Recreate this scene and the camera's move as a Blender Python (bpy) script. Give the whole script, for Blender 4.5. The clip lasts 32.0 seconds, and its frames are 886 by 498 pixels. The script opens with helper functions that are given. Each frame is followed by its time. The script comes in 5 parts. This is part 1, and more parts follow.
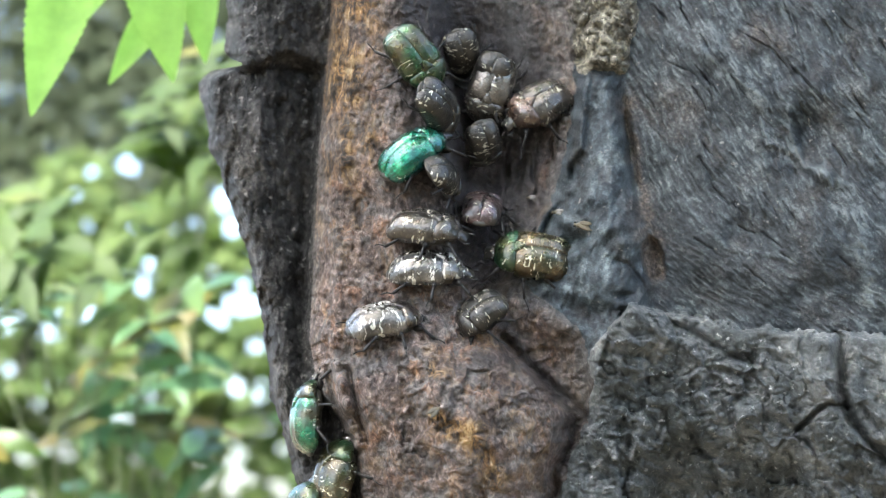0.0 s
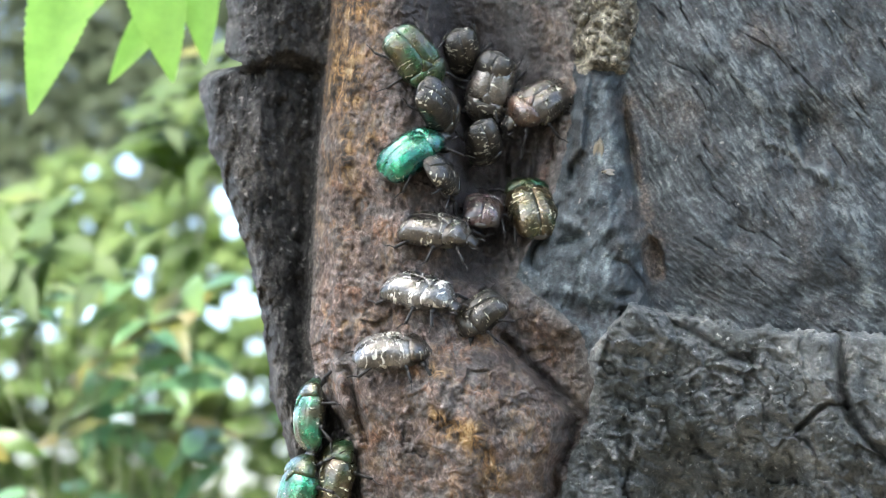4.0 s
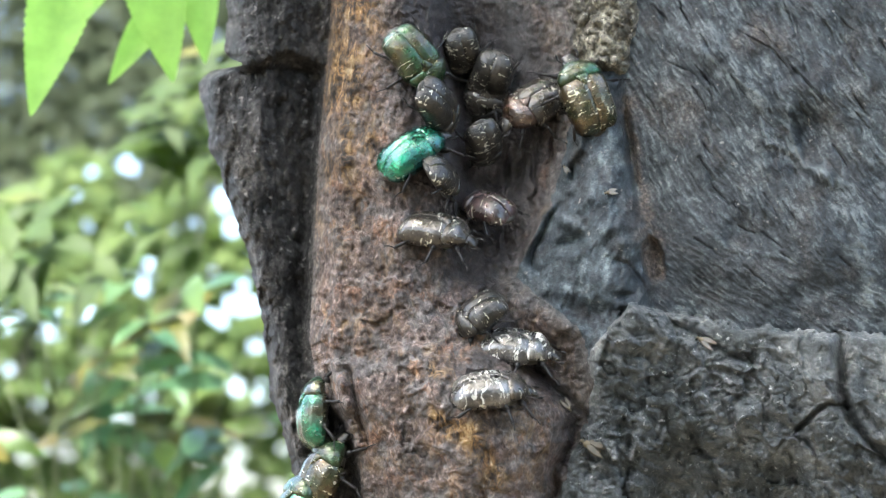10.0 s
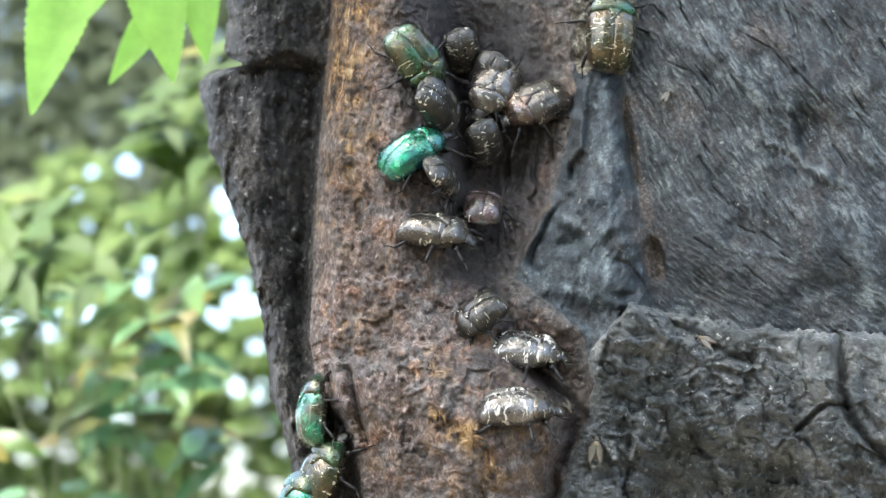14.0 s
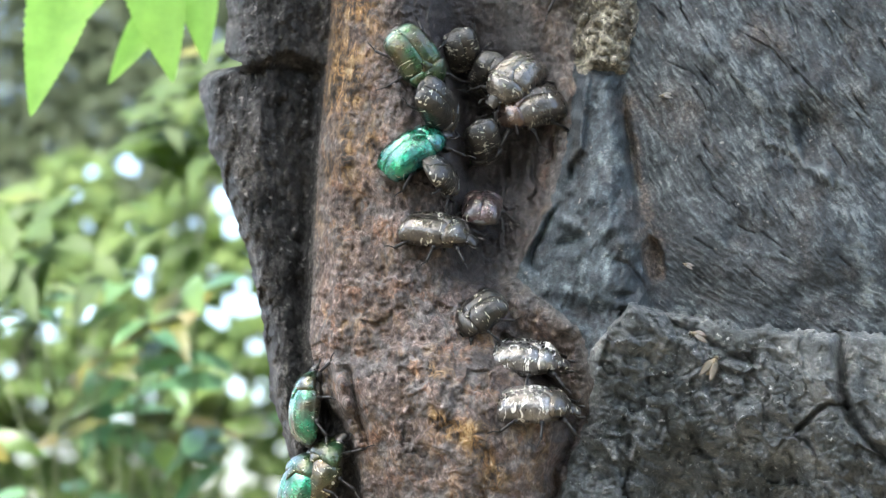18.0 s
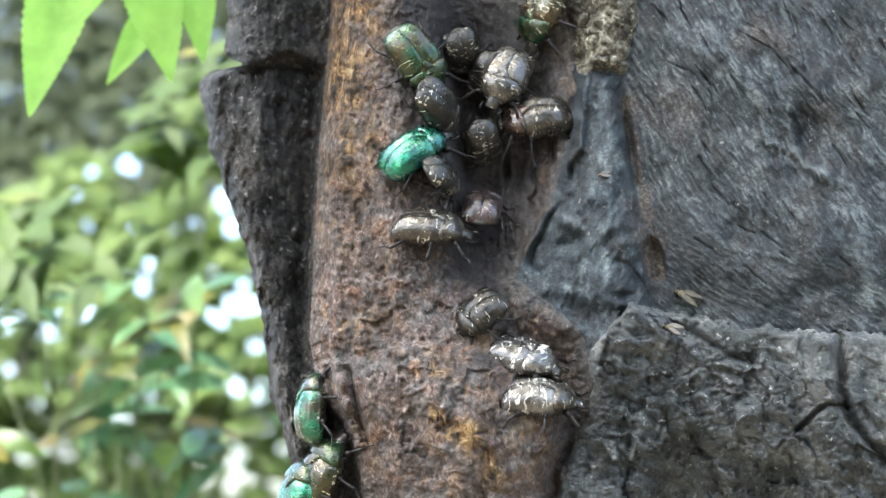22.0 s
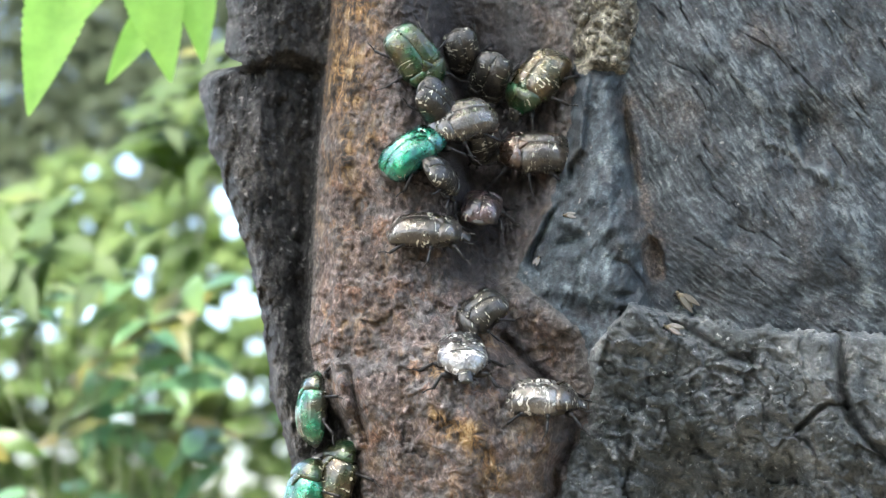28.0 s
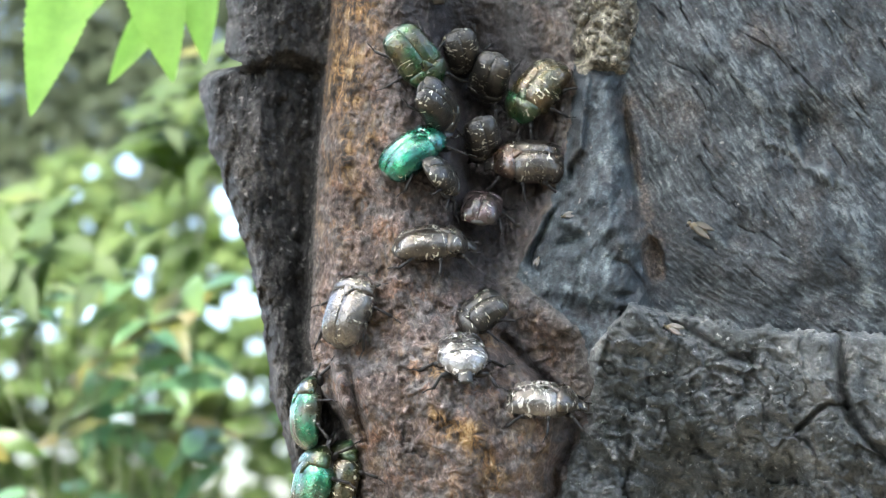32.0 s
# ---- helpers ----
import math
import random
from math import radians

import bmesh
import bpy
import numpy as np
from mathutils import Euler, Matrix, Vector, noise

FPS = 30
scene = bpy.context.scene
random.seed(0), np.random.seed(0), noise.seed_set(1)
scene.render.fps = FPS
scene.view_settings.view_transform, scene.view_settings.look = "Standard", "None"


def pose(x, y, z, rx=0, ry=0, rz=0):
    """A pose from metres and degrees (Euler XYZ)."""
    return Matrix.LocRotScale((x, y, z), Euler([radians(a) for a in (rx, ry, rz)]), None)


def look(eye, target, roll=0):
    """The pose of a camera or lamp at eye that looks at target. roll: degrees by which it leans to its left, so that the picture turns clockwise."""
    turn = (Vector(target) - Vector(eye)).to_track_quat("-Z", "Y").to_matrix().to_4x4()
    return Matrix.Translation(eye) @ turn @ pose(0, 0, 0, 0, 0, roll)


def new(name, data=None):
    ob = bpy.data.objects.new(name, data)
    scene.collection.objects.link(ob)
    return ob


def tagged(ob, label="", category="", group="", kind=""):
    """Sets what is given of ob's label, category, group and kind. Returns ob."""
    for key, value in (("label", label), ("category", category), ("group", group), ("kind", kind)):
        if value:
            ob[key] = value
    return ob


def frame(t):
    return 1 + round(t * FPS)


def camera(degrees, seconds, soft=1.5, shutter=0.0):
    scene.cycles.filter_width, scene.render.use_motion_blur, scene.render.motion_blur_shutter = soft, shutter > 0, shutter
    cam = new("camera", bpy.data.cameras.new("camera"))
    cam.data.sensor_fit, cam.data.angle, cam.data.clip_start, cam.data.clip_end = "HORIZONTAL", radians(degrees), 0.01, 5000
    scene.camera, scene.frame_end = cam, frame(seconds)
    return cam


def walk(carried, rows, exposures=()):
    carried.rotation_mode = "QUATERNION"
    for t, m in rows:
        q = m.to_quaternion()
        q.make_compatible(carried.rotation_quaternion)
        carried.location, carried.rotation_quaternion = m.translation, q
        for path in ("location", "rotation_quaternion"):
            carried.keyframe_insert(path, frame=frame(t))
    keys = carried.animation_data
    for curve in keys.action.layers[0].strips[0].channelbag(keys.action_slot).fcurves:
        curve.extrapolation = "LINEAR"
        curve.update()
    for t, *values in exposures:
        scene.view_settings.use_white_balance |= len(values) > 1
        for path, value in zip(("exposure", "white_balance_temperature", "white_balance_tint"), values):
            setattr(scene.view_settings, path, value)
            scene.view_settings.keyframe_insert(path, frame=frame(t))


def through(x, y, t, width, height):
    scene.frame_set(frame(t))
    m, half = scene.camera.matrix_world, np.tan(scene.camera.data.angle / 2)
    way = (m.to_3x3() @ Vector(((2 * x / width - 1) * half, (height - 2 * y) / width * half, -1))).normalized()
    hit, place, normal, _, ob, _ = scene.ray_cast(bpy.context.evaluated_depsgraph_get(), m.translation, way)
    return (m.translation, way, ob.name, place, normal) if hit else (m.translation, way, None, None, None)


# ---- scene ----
# Sap run on an old oak: flower chafers feeding on the wounded trunk.
PITCH = 12.0            # the camera looks a little upwards
EYE = Vector((0, 0, 1.45))
FOV = 34.0
D = 0.454               # metres from the eye to the bark's mean plane
F = 784 / math.tan(radians(FOV / 2))
FWD = Vector((0, math.cos(radians(PITCH)), math.sin(radians(PITCH))))
UP = Vector((0, -math.sin(radians(PITCH)), math.cos(radians(PITCH))))

cam = camera(FOV, 32.0, soft=1.25, shutter=0.5)
cam.data.dof.use_dof = True
cam.data.dof.focus_distance = 0.455
cam.data.dof.aperture_fstop = 10.5
HERE = look(EYE, EYE + FWD)
walk(cam, [(0.0, HERE), (32.0, HERE)], exposures=[(0.0, 3.35, 6330, 5), (32.0, 3.35, 6330, 5)])

# ---- light: bright hazy sky, soft sun from above ----
world = bpy.data.worlds.new("sky")
scene.world = world
world.use_nodes = True
_n = world.node_tree.nodes
_sky = _n.new("ShaderNodeTexSky")
_sky.sky_type = "NISHITA"
_sky.sun_disc = False
_sky.sun_elevation = radians(64)
_sky.sun_rotation = radians(223)
_sky.air_density, _sky.dust_density, _sky.ozone_density = 1.0, 5.0, 1.0
_n["Background"].inputs["Strength"].default_value = 0.15
world.node_tree.links.new(_sky.outputs[0], _n["Background"].inputs["Color"])
_l = bpy.data.lights.new("sun", "SUN")
_l.energy, _l.angle, _l.color = 3.2, radians(12), (1.0, 0.98, 0.94)
sun = new("sun", _l)
sun.matrix_world = look((-0.42, -0.45, 1.25), (0, 0, 0))


# ---- small helpers ----
def at_plane(px, py, d):
    """World place on the sight line (px, py) that stands d millimetres in front of the bark's mean plane."""
    u, v = (px - 784) / F, (441 - py) / F
    y = FWD.y + v * UP.y
    t = (D - d * 0.001) / y
    return EYE + Vector((u * t, y * t, (FWD.z + v * UP.z) * t))


def part(name, bm, material, parent, label="", smooth=True):
    me = bpy.data.meshes.new(name)
    bm.to_mesh(me)
    bm.free()
    return link(name, me, material, parent, label, smooth)


def link(name, me, material, parent, label="", smooth=True):
    if smooth:
        me.polygons.foreach_set("use_smooth", [True] * len(me.polygons))
    if material:
        me.materials.append(material)
    ob = new(name, me)
    if parent:
        ob.parent = parent
    if label:
        tagged(ob, label)
    return ob


def mesh_of(name, co, faces):
    """Mesh from an (n, 3) array and an (m, 4) array of quads (-1: triangle)."""
    me = bpy.data.meshes.new(name)
    co, faces = np.asarray(co, np.float32), np.asarray(faces, np.int32)
    k = faces.shape[1]
    me.vertices.add(len(co))
    me.vertices.foreach_set("co", co.ravel())
    me.loops.add(faces.size)
    me.loops.foreach_set("vertex_index", faces.ravel())
    me.polygons.add(len(faces))
    me.polygons.foreach_set("loop_start", np.arange(0, faces.size, k, dtype=np.int32))
    me.polygons.foreach_set("loop_total", np.full(len(faces), k, dtype=np.int32))
    me.update(calc_edges=True)
    return me


def _hash(ix, iy, seed):
    h = (ix.astype(np.int64) * 374761393 + iy.astype(np.int64) * 668265263 + seed * 1442695041) & 0x7FFFFFFF
    h = ((h ^ (h >> 13)) * 1274126177) & 0x7FFFFFFF
    return ((h ^ (h >> 16)) & 0xFFFFF) / float(0xFFFFF)


def vnoise(x, y, seed=0):
    ix, iy = np.floor(x), np.floor(y)
    fx, fy = x - ix, y - iy
    fx, fy = fx * fx * fx * (fx * (fx * 6 - 15) + 10), fy * fy * fy * (fy * (fy * 6 - 15) + 10)
    a, b = _hash(ix, iy, seed), _hash(ix + 1, iy, seed)
    c, e = _hash(ix, iy + 1, seed), _hash(ix + 1, iy + 1, seed)
    return (a + (b - a) * fx) * (1 - fy) + (c + (e - c) * fx) * fy


def fbm(x, y, octaves=4, seed=0, gain=0.5):
    """Noise in -1..1."""
    s, amp, tot = 0, 1.0, 0.0
    for o in range(octaves):
        s = s + amp * (vnoise(x + 17.3 * o, y - 9.1 * o, seed + o) * 2 - 1)
        x, y = 1.62 * x + 1.18 * y, 1.62 * y - 1.18 * x
        tot += amp
        amp *= gain
    return s / tot


def worley(x, y, seed=0):
    """Distances to the nearest and the second nearest scattered point."""
    ix, iy = np.floor(x), np.floor(y)
    f1, f2 = np.full(x.shape, 9.0), np.full(x.shape, 9.0)
    for dx in (-1, 0, 1):
        for dy in (-1, 0, 1):
            cx, cy = ix + dx, iy + dy
            q = np.hypot(cx + _hash(cx, cy, seed) - x, cy + _hash(cx, cy, seed + 7) - y)
            f2 = np.where(q < f1, f1, np.minimum(f2, q))
            f1 = np.minimum(f1, q)
    return f1, f2


def step(a, b, x):
    t = np.clip((x - a) / (b - a), 0, 1)
    return t * t * (3 - 2 * t)


def bell(x, y, cx, cy, rx, ry, turn=0.0):
    c, s = math.cos(radians(turn)), math.sin(radians(turn))
    a, b = (x - cx) * c + (y - cy) * s, -(x - cx) * s + (y - cy) * c
    return np.exp(-(a / rx) ** 2 - (b / ry) ** 2)


def taper(x, y, pts):
    """0 at the ends of a bent line, 1 along its middle."""
    (ax, ay), (bx, by) = pts[0], pts[-1]
    near = np.minimum(np.hypot(x - ax, y - ay), np.hypot(x - bx, y - by))
    return np.clip(near / (0.3 * math.hypot(bx - ax, by - ay) + 4), 0, 1) ** 0.7


def along(x, y, pts):
    """Distance to a bent line."""
    best = np.full(x.shape, 1e9)
    for (ax, ay), (bx, by) in zip(pts, pts[1:]):
        vx, vy = bx - ax, by - ay
        t = np.clip(((x - ax) * vx + (y - ay) * vy) / (vx * vx + vy * vy), 0, 1)
        best = np.minimum(best, np.hypot(x - ax - t * vx, y - ay - t * vy))
    return best


def blur(a, n):
    """n passes of a small box filter."""
    for _ in range(n):
        p = np.pad(a, 2, mode="edge")
        a = (p[2:-2, :-4] + p[2:-2, 1:-3] + p[2:-2, 2:-2] + p[2:-2, 3:-1] + p[2:-2, 4:]) / 5
        p = np.pad(a, 2, mode="edge")
        a = (p[:-4, 2:-2] + p[1:-3, 2:-2] + p[2:-2, 2:-2] + p[3:-1, 2:-2] + p[4:, 2:-2]) / 5
    return a


# ---- materials ----
def material(name):
    m = bpy.data.materials.new(name)
    m.use_nodes = True
    nt = m.node_tree
    return m, nt, nt.nodes["Principled BSDF"]


def node(nt, kind, **kw):
    n = nt.nodes.new(kind)
    for k, v in kw.items():
        n.inputs[k.replace("_", " ")].default_value = v
    return n


def ramp(nt, fac, stops):
    r = nt.nodes.new("ShaderNodeValToRGB")
    e = r.color_ramp.elements
    while len(e) < len(stops):
        e.new(0.5)
    for el, (p, c) in zip(e, stops):
        el.position, el.color = p, (*c, 1)
    nt.links.new(fac, r.inputs[0])
    return r.outputs[0]


def mix(nt, fac, a, b, blend="MIX"):
    m = nt.nodes.new("ShaderNodeMix")
    m.data_type, m.blend_type = "RGBA", blend
    for sock, v in ((m.inputs[0], fac), (m.inputs[6], a), (m.inputs[7], b)):
        if isinstance(v, (int, float)):
            sock.default_value = v
        elif isinstance(v, tuple):
            sock.default_value = (*v, 1)
        else:
            nt.links.new(v, sock)
    return m.outputs[2]


def coords(nt, scale=(1, 1, 1), turn=(0, 0, 0)):
    c = nt.nodes.new("ShaderNodeTexCoord")
    m = nt.nodes.new("ShaderNodeMapping")
    m.inputs["Scale"].default_value = scale
    m.inputs["Rotation"].default_value = [radians(a) for a in turn]
    nt.links.new(c.outputs["Object"], m.inputs[0])
    return m.outputs[0]


def noise_tex(nt, vec, scale, detail=6, rough=0.6, dist=0.0):
    n = node(nt, "ShaderNodeTexNoise", Scale=scale, Detail=detail, Roughness=rough, Distortion=dist)
    nt.links.new(vec, n.inputs["Vector"])
    return n.outputs["Fac"]


def bump(nt, bsdf, height, strength, distance):
    b = node(nt, "ShaderNodeBump", Strength=strength, Distance=distance)
    nt.links.new(height, b.inputs["Height"])
    nt.links.new(b.outputs[0], bsdf.inputs["Normal"])


def attr(nt, name):
    a = nt.nodes.new("ShaderNodeAttribute")
    a.attribute_name = name
    return a.outputs["Fac"]


def bark_material(name, dark, mid, light, rough=0.85, scale=1.0, speck=1.0):
    m, nt, b = material(name)
    v = coords(nt)
    big = noise_tex(nt, coords(nt, (1, 1, 0.6)), 60 * scale, 5, 0.6, 0.6)
    fine = noise_tex(nt, v, 480 * scale, 9, 0.74)
    c1 = ramp(nt, big, [(0.38, dark), (0.52, mid), (0.66, light)])
    c2 = ramp(nt, fine, [(0.38, tuple(1 - 0.75 * speck for _ in "rgb")), (0.5, (0.92, 0.92, 0.92)), (0.62, (1 + 1.2 * speck, 1 + 1.15 * speck, 1 + speck))])
    col = mix(nt, 0.85, c1, c2, "MULTIPLY")
    spots = ramp(nt, noise_tex(nt, v, 420 * scale, 3, 0.5), [(0.61 + 0.05 * (1 - speck), (0, 0, 0)), (0.70, (1, 1, 1))])
    col = mix(nt, spots, col, tuple(1.5 * x + 0.02 for x in light))
    nt.links.new(col, b.inputs["Base Color"])
    nt.links.new(ramp(nt, fine, [(0.3, (rough, rough, rough)), (0.8, (rough * 0.7,) * 3)]), b.inputs["Roughness"])
    b.inputs["Specular IOR Level"].default_value = 0.35
    bump(nt, b, mix(nt, 0.4, fine, noise_tex(nt, v, 1800 * scale, 6, 0.7)), 1.0, 0.0019)
    return m


def brown_wood_material():
    """Stripped sapwood, rust brown and ochre, blackened towards the wound by sap stain and painted-in shade."""
    m, nt, b = material("sapwood_brown")
    v = coords(nt, (1, 1, 0.75))
    fine = noise_tex(nt, v, 540, 10, 0.75, 0.5)
    mid = noise_tex(nt, v, 75, 6, 0.65, 0.8)
    brown = ramp(nt, fine, [(0.36, (0.030, 0.023, 0.021)), (0.46, (0.075, 0.055, 0.048)), (0.54, (0.130, 0.097, 0.084)), (0.64, (0.28, 0.23, 0.205))])
    lilac = ramp(nt, fine, [(0.36, (0.040, 0.036, 0.036)), (0.48, (0.085, 0.077, 0.075)), (0.64, (0.19, 0.178, 0.170))])
    rust = ramp(nt, fine, [(0.36, (0.030, 0.014, 0.009)), (0.48, (0.115, 0.055, 0.029)), (0.64, (0.27, 0.15, 0.08))])
    brown = mix(nt, ramp(nt, noise_tex(nt, coords(nt), 95, 4, 0.6, 0.8), [(0.46, (0, 0, 0)), (0.56, (0.85, 0.85, 0.85))]), brown, lilac)
    brown = mix(nt, ramp(nt, noise_tex(nt, coords(nt, (1.1, 1.3, 0.9)), 130, 5, 0.65, 0.5), [(0.55, (0, 0, 0)), (0.62, (0.6, 0.6, 0.6))]), brown, rust)
    coarse = noise_tex(nt, coords(nt, (1, 1, 0.6)), 250, 10, 0.74, 0.7)
    ochre = ramp(nt, coarse, [(0.40, (0.011, 0.008, 0.006)), (0.46, (0.042, 0.027, 0.015)), (0.52, (0.150, 0.086, 0.033)), (0.58, (0.270, 0.178, 0.078)), (0.66, (0.38, 0.31, 0.20))])
    fac = node(nt, "ShaderNodeMath")
    fac.operation = "MULTIPLY_ADD"
    nt.links.new(ramp(nt, mid, [(0.50, (0, 0, 0)), (0.60, (1, 1, 1))]), fac.inputs[0])
    fac.inputs[1].default_value = 0.34
    nt.links.new(attr(nt, "ochre"), fac.inputs[2])
    fac.use_clamp = True
    col = mix(nt, fac.outputs[0], brown, ochre)
    patch = noise_tex(nt, coords(nt), 60, 5, 0.6, 1.0)
    col = mix(nt, 0.9, col, ramp(nt, patch, [(0.38, (0.5, 0.48, 0.48)), (0.5, (1, 1, 1)), (0.62, (1.5, 1.42, 1.38))]), "MULTIPLY")
    wet = attr(nt, "sap_shade")
    sap_shade_col = ramp(nt, fine, [(0.38, (0.010, 0.008, 0.008)), (0.5, (0.023, 0.018, 0.018)), (0.64, (0.072, 0.058, 0.054))])
    col = mix(nt, wet, col, sap_shade_col)
    greyed = ramp(nt, fine, [(0.3, (0.026, 0.026, 0.027)), (0.5, (0.085, 0.081, 0.078)), (0.75, (0.208, 0.202, 0.195))])
    col = mix(nt, attr(nt, "grey"), col, greyed)
    nt.links.new(col, b.inputs["Base Color"])
    nt.links.new(ramp(nt, wet, [(0, (0.8, 0.8, 0.8)), (1, (0.42, 0.42, 0.42))]), b.inputs["Roughness"])
    b.inputs["Specular IOR Level"].default_value = 0.4
    bump(nt, b, mix(nt, 0.5, fine, noise_tex(nt, v, 1500, 6, 0.7)), 0.9, 0.0012)
    return m


def grey_wood_material(name, tint):
    """Weathered callus wood, blue grey; the grain runs along the attribute of that name, stains along another."""
    m, nt, b = material(name)
    v = coords(nt)
    fine = noise_tex(nt, v, 900, 7, 0.72, 0.4)
    blot = noise_tex(nt, v, 48, 6, 0.65, 0.6)
    g = node(nt, "ShaderNodeMath")
    g.operation = "MULTIPLY_ADD"
    nt.links.new(fine, g.inputs[0])
    g.inputs[1].default_value = 0.9
    off = node(nt, "ShaderNodeMath")
    off.operation = "SUBTRACT"
    nt.links.new(attr(nt, "grain"), off.inputs[0])
    off.inputs[1].default_value = 0.45
    nt.links.new(off.outputs[0], g.inputs[2])
    c = ramp(nt, g.outputs[0], [(0.22, (0.0082, 0.0098, 0.0115)), (0.38, (0.0262, 0.0295, 0.0336)), (0.54, (0.0508, 0.0549, 0.0599)), (0.74, (0.1435, 0.1476, 0.1476))])
    c = mix(nt, 0.9, c, ramp(nt, blot, [(0.36, (0.55, 0.58, 0.62)), (0.5, (0.95, 0.96, 0.97)), (0.64, (1.55, 1.5, 1.42))]), "MULTIPLY")
    c = mix(nt, 1.0, c, tint, "MULTIPLY")
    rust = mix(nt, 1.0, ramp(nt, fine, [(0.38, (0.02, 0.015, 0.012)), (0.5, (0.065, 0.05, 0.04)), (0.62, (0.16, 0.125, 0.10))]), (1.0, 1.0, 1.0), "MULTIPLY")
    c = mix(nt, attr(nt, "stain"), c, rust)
    pale = ramp(nt, noise_tex(nt, v, 300, 4, 0.6), [(0.665, (0, 0, 0)), (0.72, (0.8, 0.8, 0.8))])
    c = mix(nt, pale, c, (0.19, 0.18, 0.165))
    nt.links.new(c, b.inputs["Base Color"])
    b.inputs["Roughness"].default_value = 0.68
    b.inputs["Specular IOR Level"].default_value = 0.4
    bump(nt, b, mix(nt, 0.4, fine, noise_tex(nt, v, 1900, 5, 0.7)), 0.55, 0.0009)
    return m


def leaf_material(name, stops, gloss=0.35, through=0.45):
    m, nt, b = material(name)
    g = nt.nodes.new("ShaderNodeNewGeometry")
    c = ramp(nt, g.outputs["Random Per Island"], stops)
    c = mix(nt, 0.5, c, ramp(nt, noise_tex(nt, coords(nt), 90, 4), [(0.3, (0.6, 0.62, 0.6)), (0.7, (1.25, 1.2, 1.1))]), "MULTIPLY")
    nt.links.new(c, b.inputs["Base Color"])
    b.inputs["Roughness"].default_value = gloss
    b.inputs["Specular IOR Level"].default_value = 0.2
    t = nt.nodes.new("ShaderNodeBsdfTranslucent")
    nt.links.new(mix(nt, 1.0, c, (1.35, 1.4, 0.95), "MULTIPLY"), t.inputs[0])
    x = nt.nodes.new("ShaderNodeMixShader")
    x.inputs[0].default_value = through
    nt.links.new(b.outputs[0], x.inputs[1])
    nt.links.new(t.outputs[0], x.inputs[2])
    nt.links.new(x.outputs[0], nt.nodes["Material Output"].inputs[0])
    return m


def shell_material(name, base, edge, marks=0.5, rough=0.3, metal=0.75, mark_colour=(0.40, 0.375, 0.30), coat=0.9):
    """Beetle shell: metallic, finely pitted, with thin wavy cream flecks."""
    m, nt, b = material(name)
    v = coords(nt)
    info = nt.nodes.new("ShaderNodeObjectInfo")
    sh = nt.nodes.new("ShaderNodeVectorMath")
    sh.operation = "MULTIPLY_ADD"
    nt.links.new(info.outputs["Random"], sh.inputs[0])
    sh.inputs[1].default_value = (3.0, 5.0, 7.0)
    nt.links.new(v, sh.inputs[2])
    v2 = sh.outputs[0]
    lw = node(nt, "ShaderNodeTexNoise", Scale=160.0, Detail=3.0)
    nt.links.new(v2, lw.inputs["Vector"])
    c = mix(nt, ramp(nt, lw.outputs["Fac"], [(0.35, (0, 0, 0)), (0.65, (1, 1, 1))]), base, edge)
    st = nt.nodes.new("ShaderNodeMapping")
    st.inputs["Scale"].default_value = (1.5, 0.8, 0.8)
    nt.links.new(v2, st.inputs[0])
    w = node(nt, "ShaderNodeTexNoise", Scale=400.0, Detail=3.0, Roughness=0.6, Distortion=1.2)
    nt.links.new(st.outputs[0], w.inputs["Vector"])
    at = 0.715 - 0.16 * marks
    k = ramp(nt, w.outputs["Fac"], [(at, (0, 0, 0)), (at + 0.02, (1, 1, 1))])
    mot = noise_tex(nt, v2, 420, 4, 0.6)
    c = mix(nt, 1.0, c, ramp(nt, mot, [(0.36, (0.55, 0.55, 0.56)), (0.5, (0.95, 0.95, 0.95)), (0.64, (1.5, 1.5, 1.45))]), "MULTIPLY")
    nt.links.new(mix(nt, k, c, mark_colour), b.inputs["Base Color"])
    inv = nt.nodes.new("ShaderNodeMath")
    inv.operation = "MULTIPLY_ADD"
    nt.links.new(k, inv.inputs[0])
    inv.inputs[1].default_value, inv.inputs[2].default_value = -metal, metal
    nt.links.new(inv.outputs[0], b.inputs["Metallic"])
    nt.links.new(mix(nt, k, ramp(nt, mot, [(0.38, (rough * 1.5,) * 3), (0.6, (rough * 0.9,) * 3)]), (0.7, 0.7, 0.7)), b.inputs["Roughness"])
    b.inputs["Coat Weight"].default_value, b.inputs["Coat Roughness"].default_value = coat, 0.1
    pits = node(nt, "ShaderNodeTexVoronoi", Scale=1500.0)
    nt.links.new(v, pits.inputs["Vector"])
    bump(nt, b, mix(nt, 0.6, pits.outputs["Distance"], noise_tex(nt, v2, 330, 3, 0.6)), 0.5, 0.0008)
    return m


def plain(name, colour, rough=0.5, metal=0.0, spec=0.5):
    m, nt, b = material(name)
    n = noise_tex(nt, coords(nt), 500, 4)
    c = mix(nt, n, tuple(x * 0.6 for x in colour), tuple(min(1, x * 1.4) for x in colour))
    nt.links.new(c, b.inputs["Base Color"])
    b.inputs["Roughness"].default_value, b.inputs["Metallic"].default_value = rough, metal
    b.inputs["Specular IOR Level"].default_value = spec
    return m


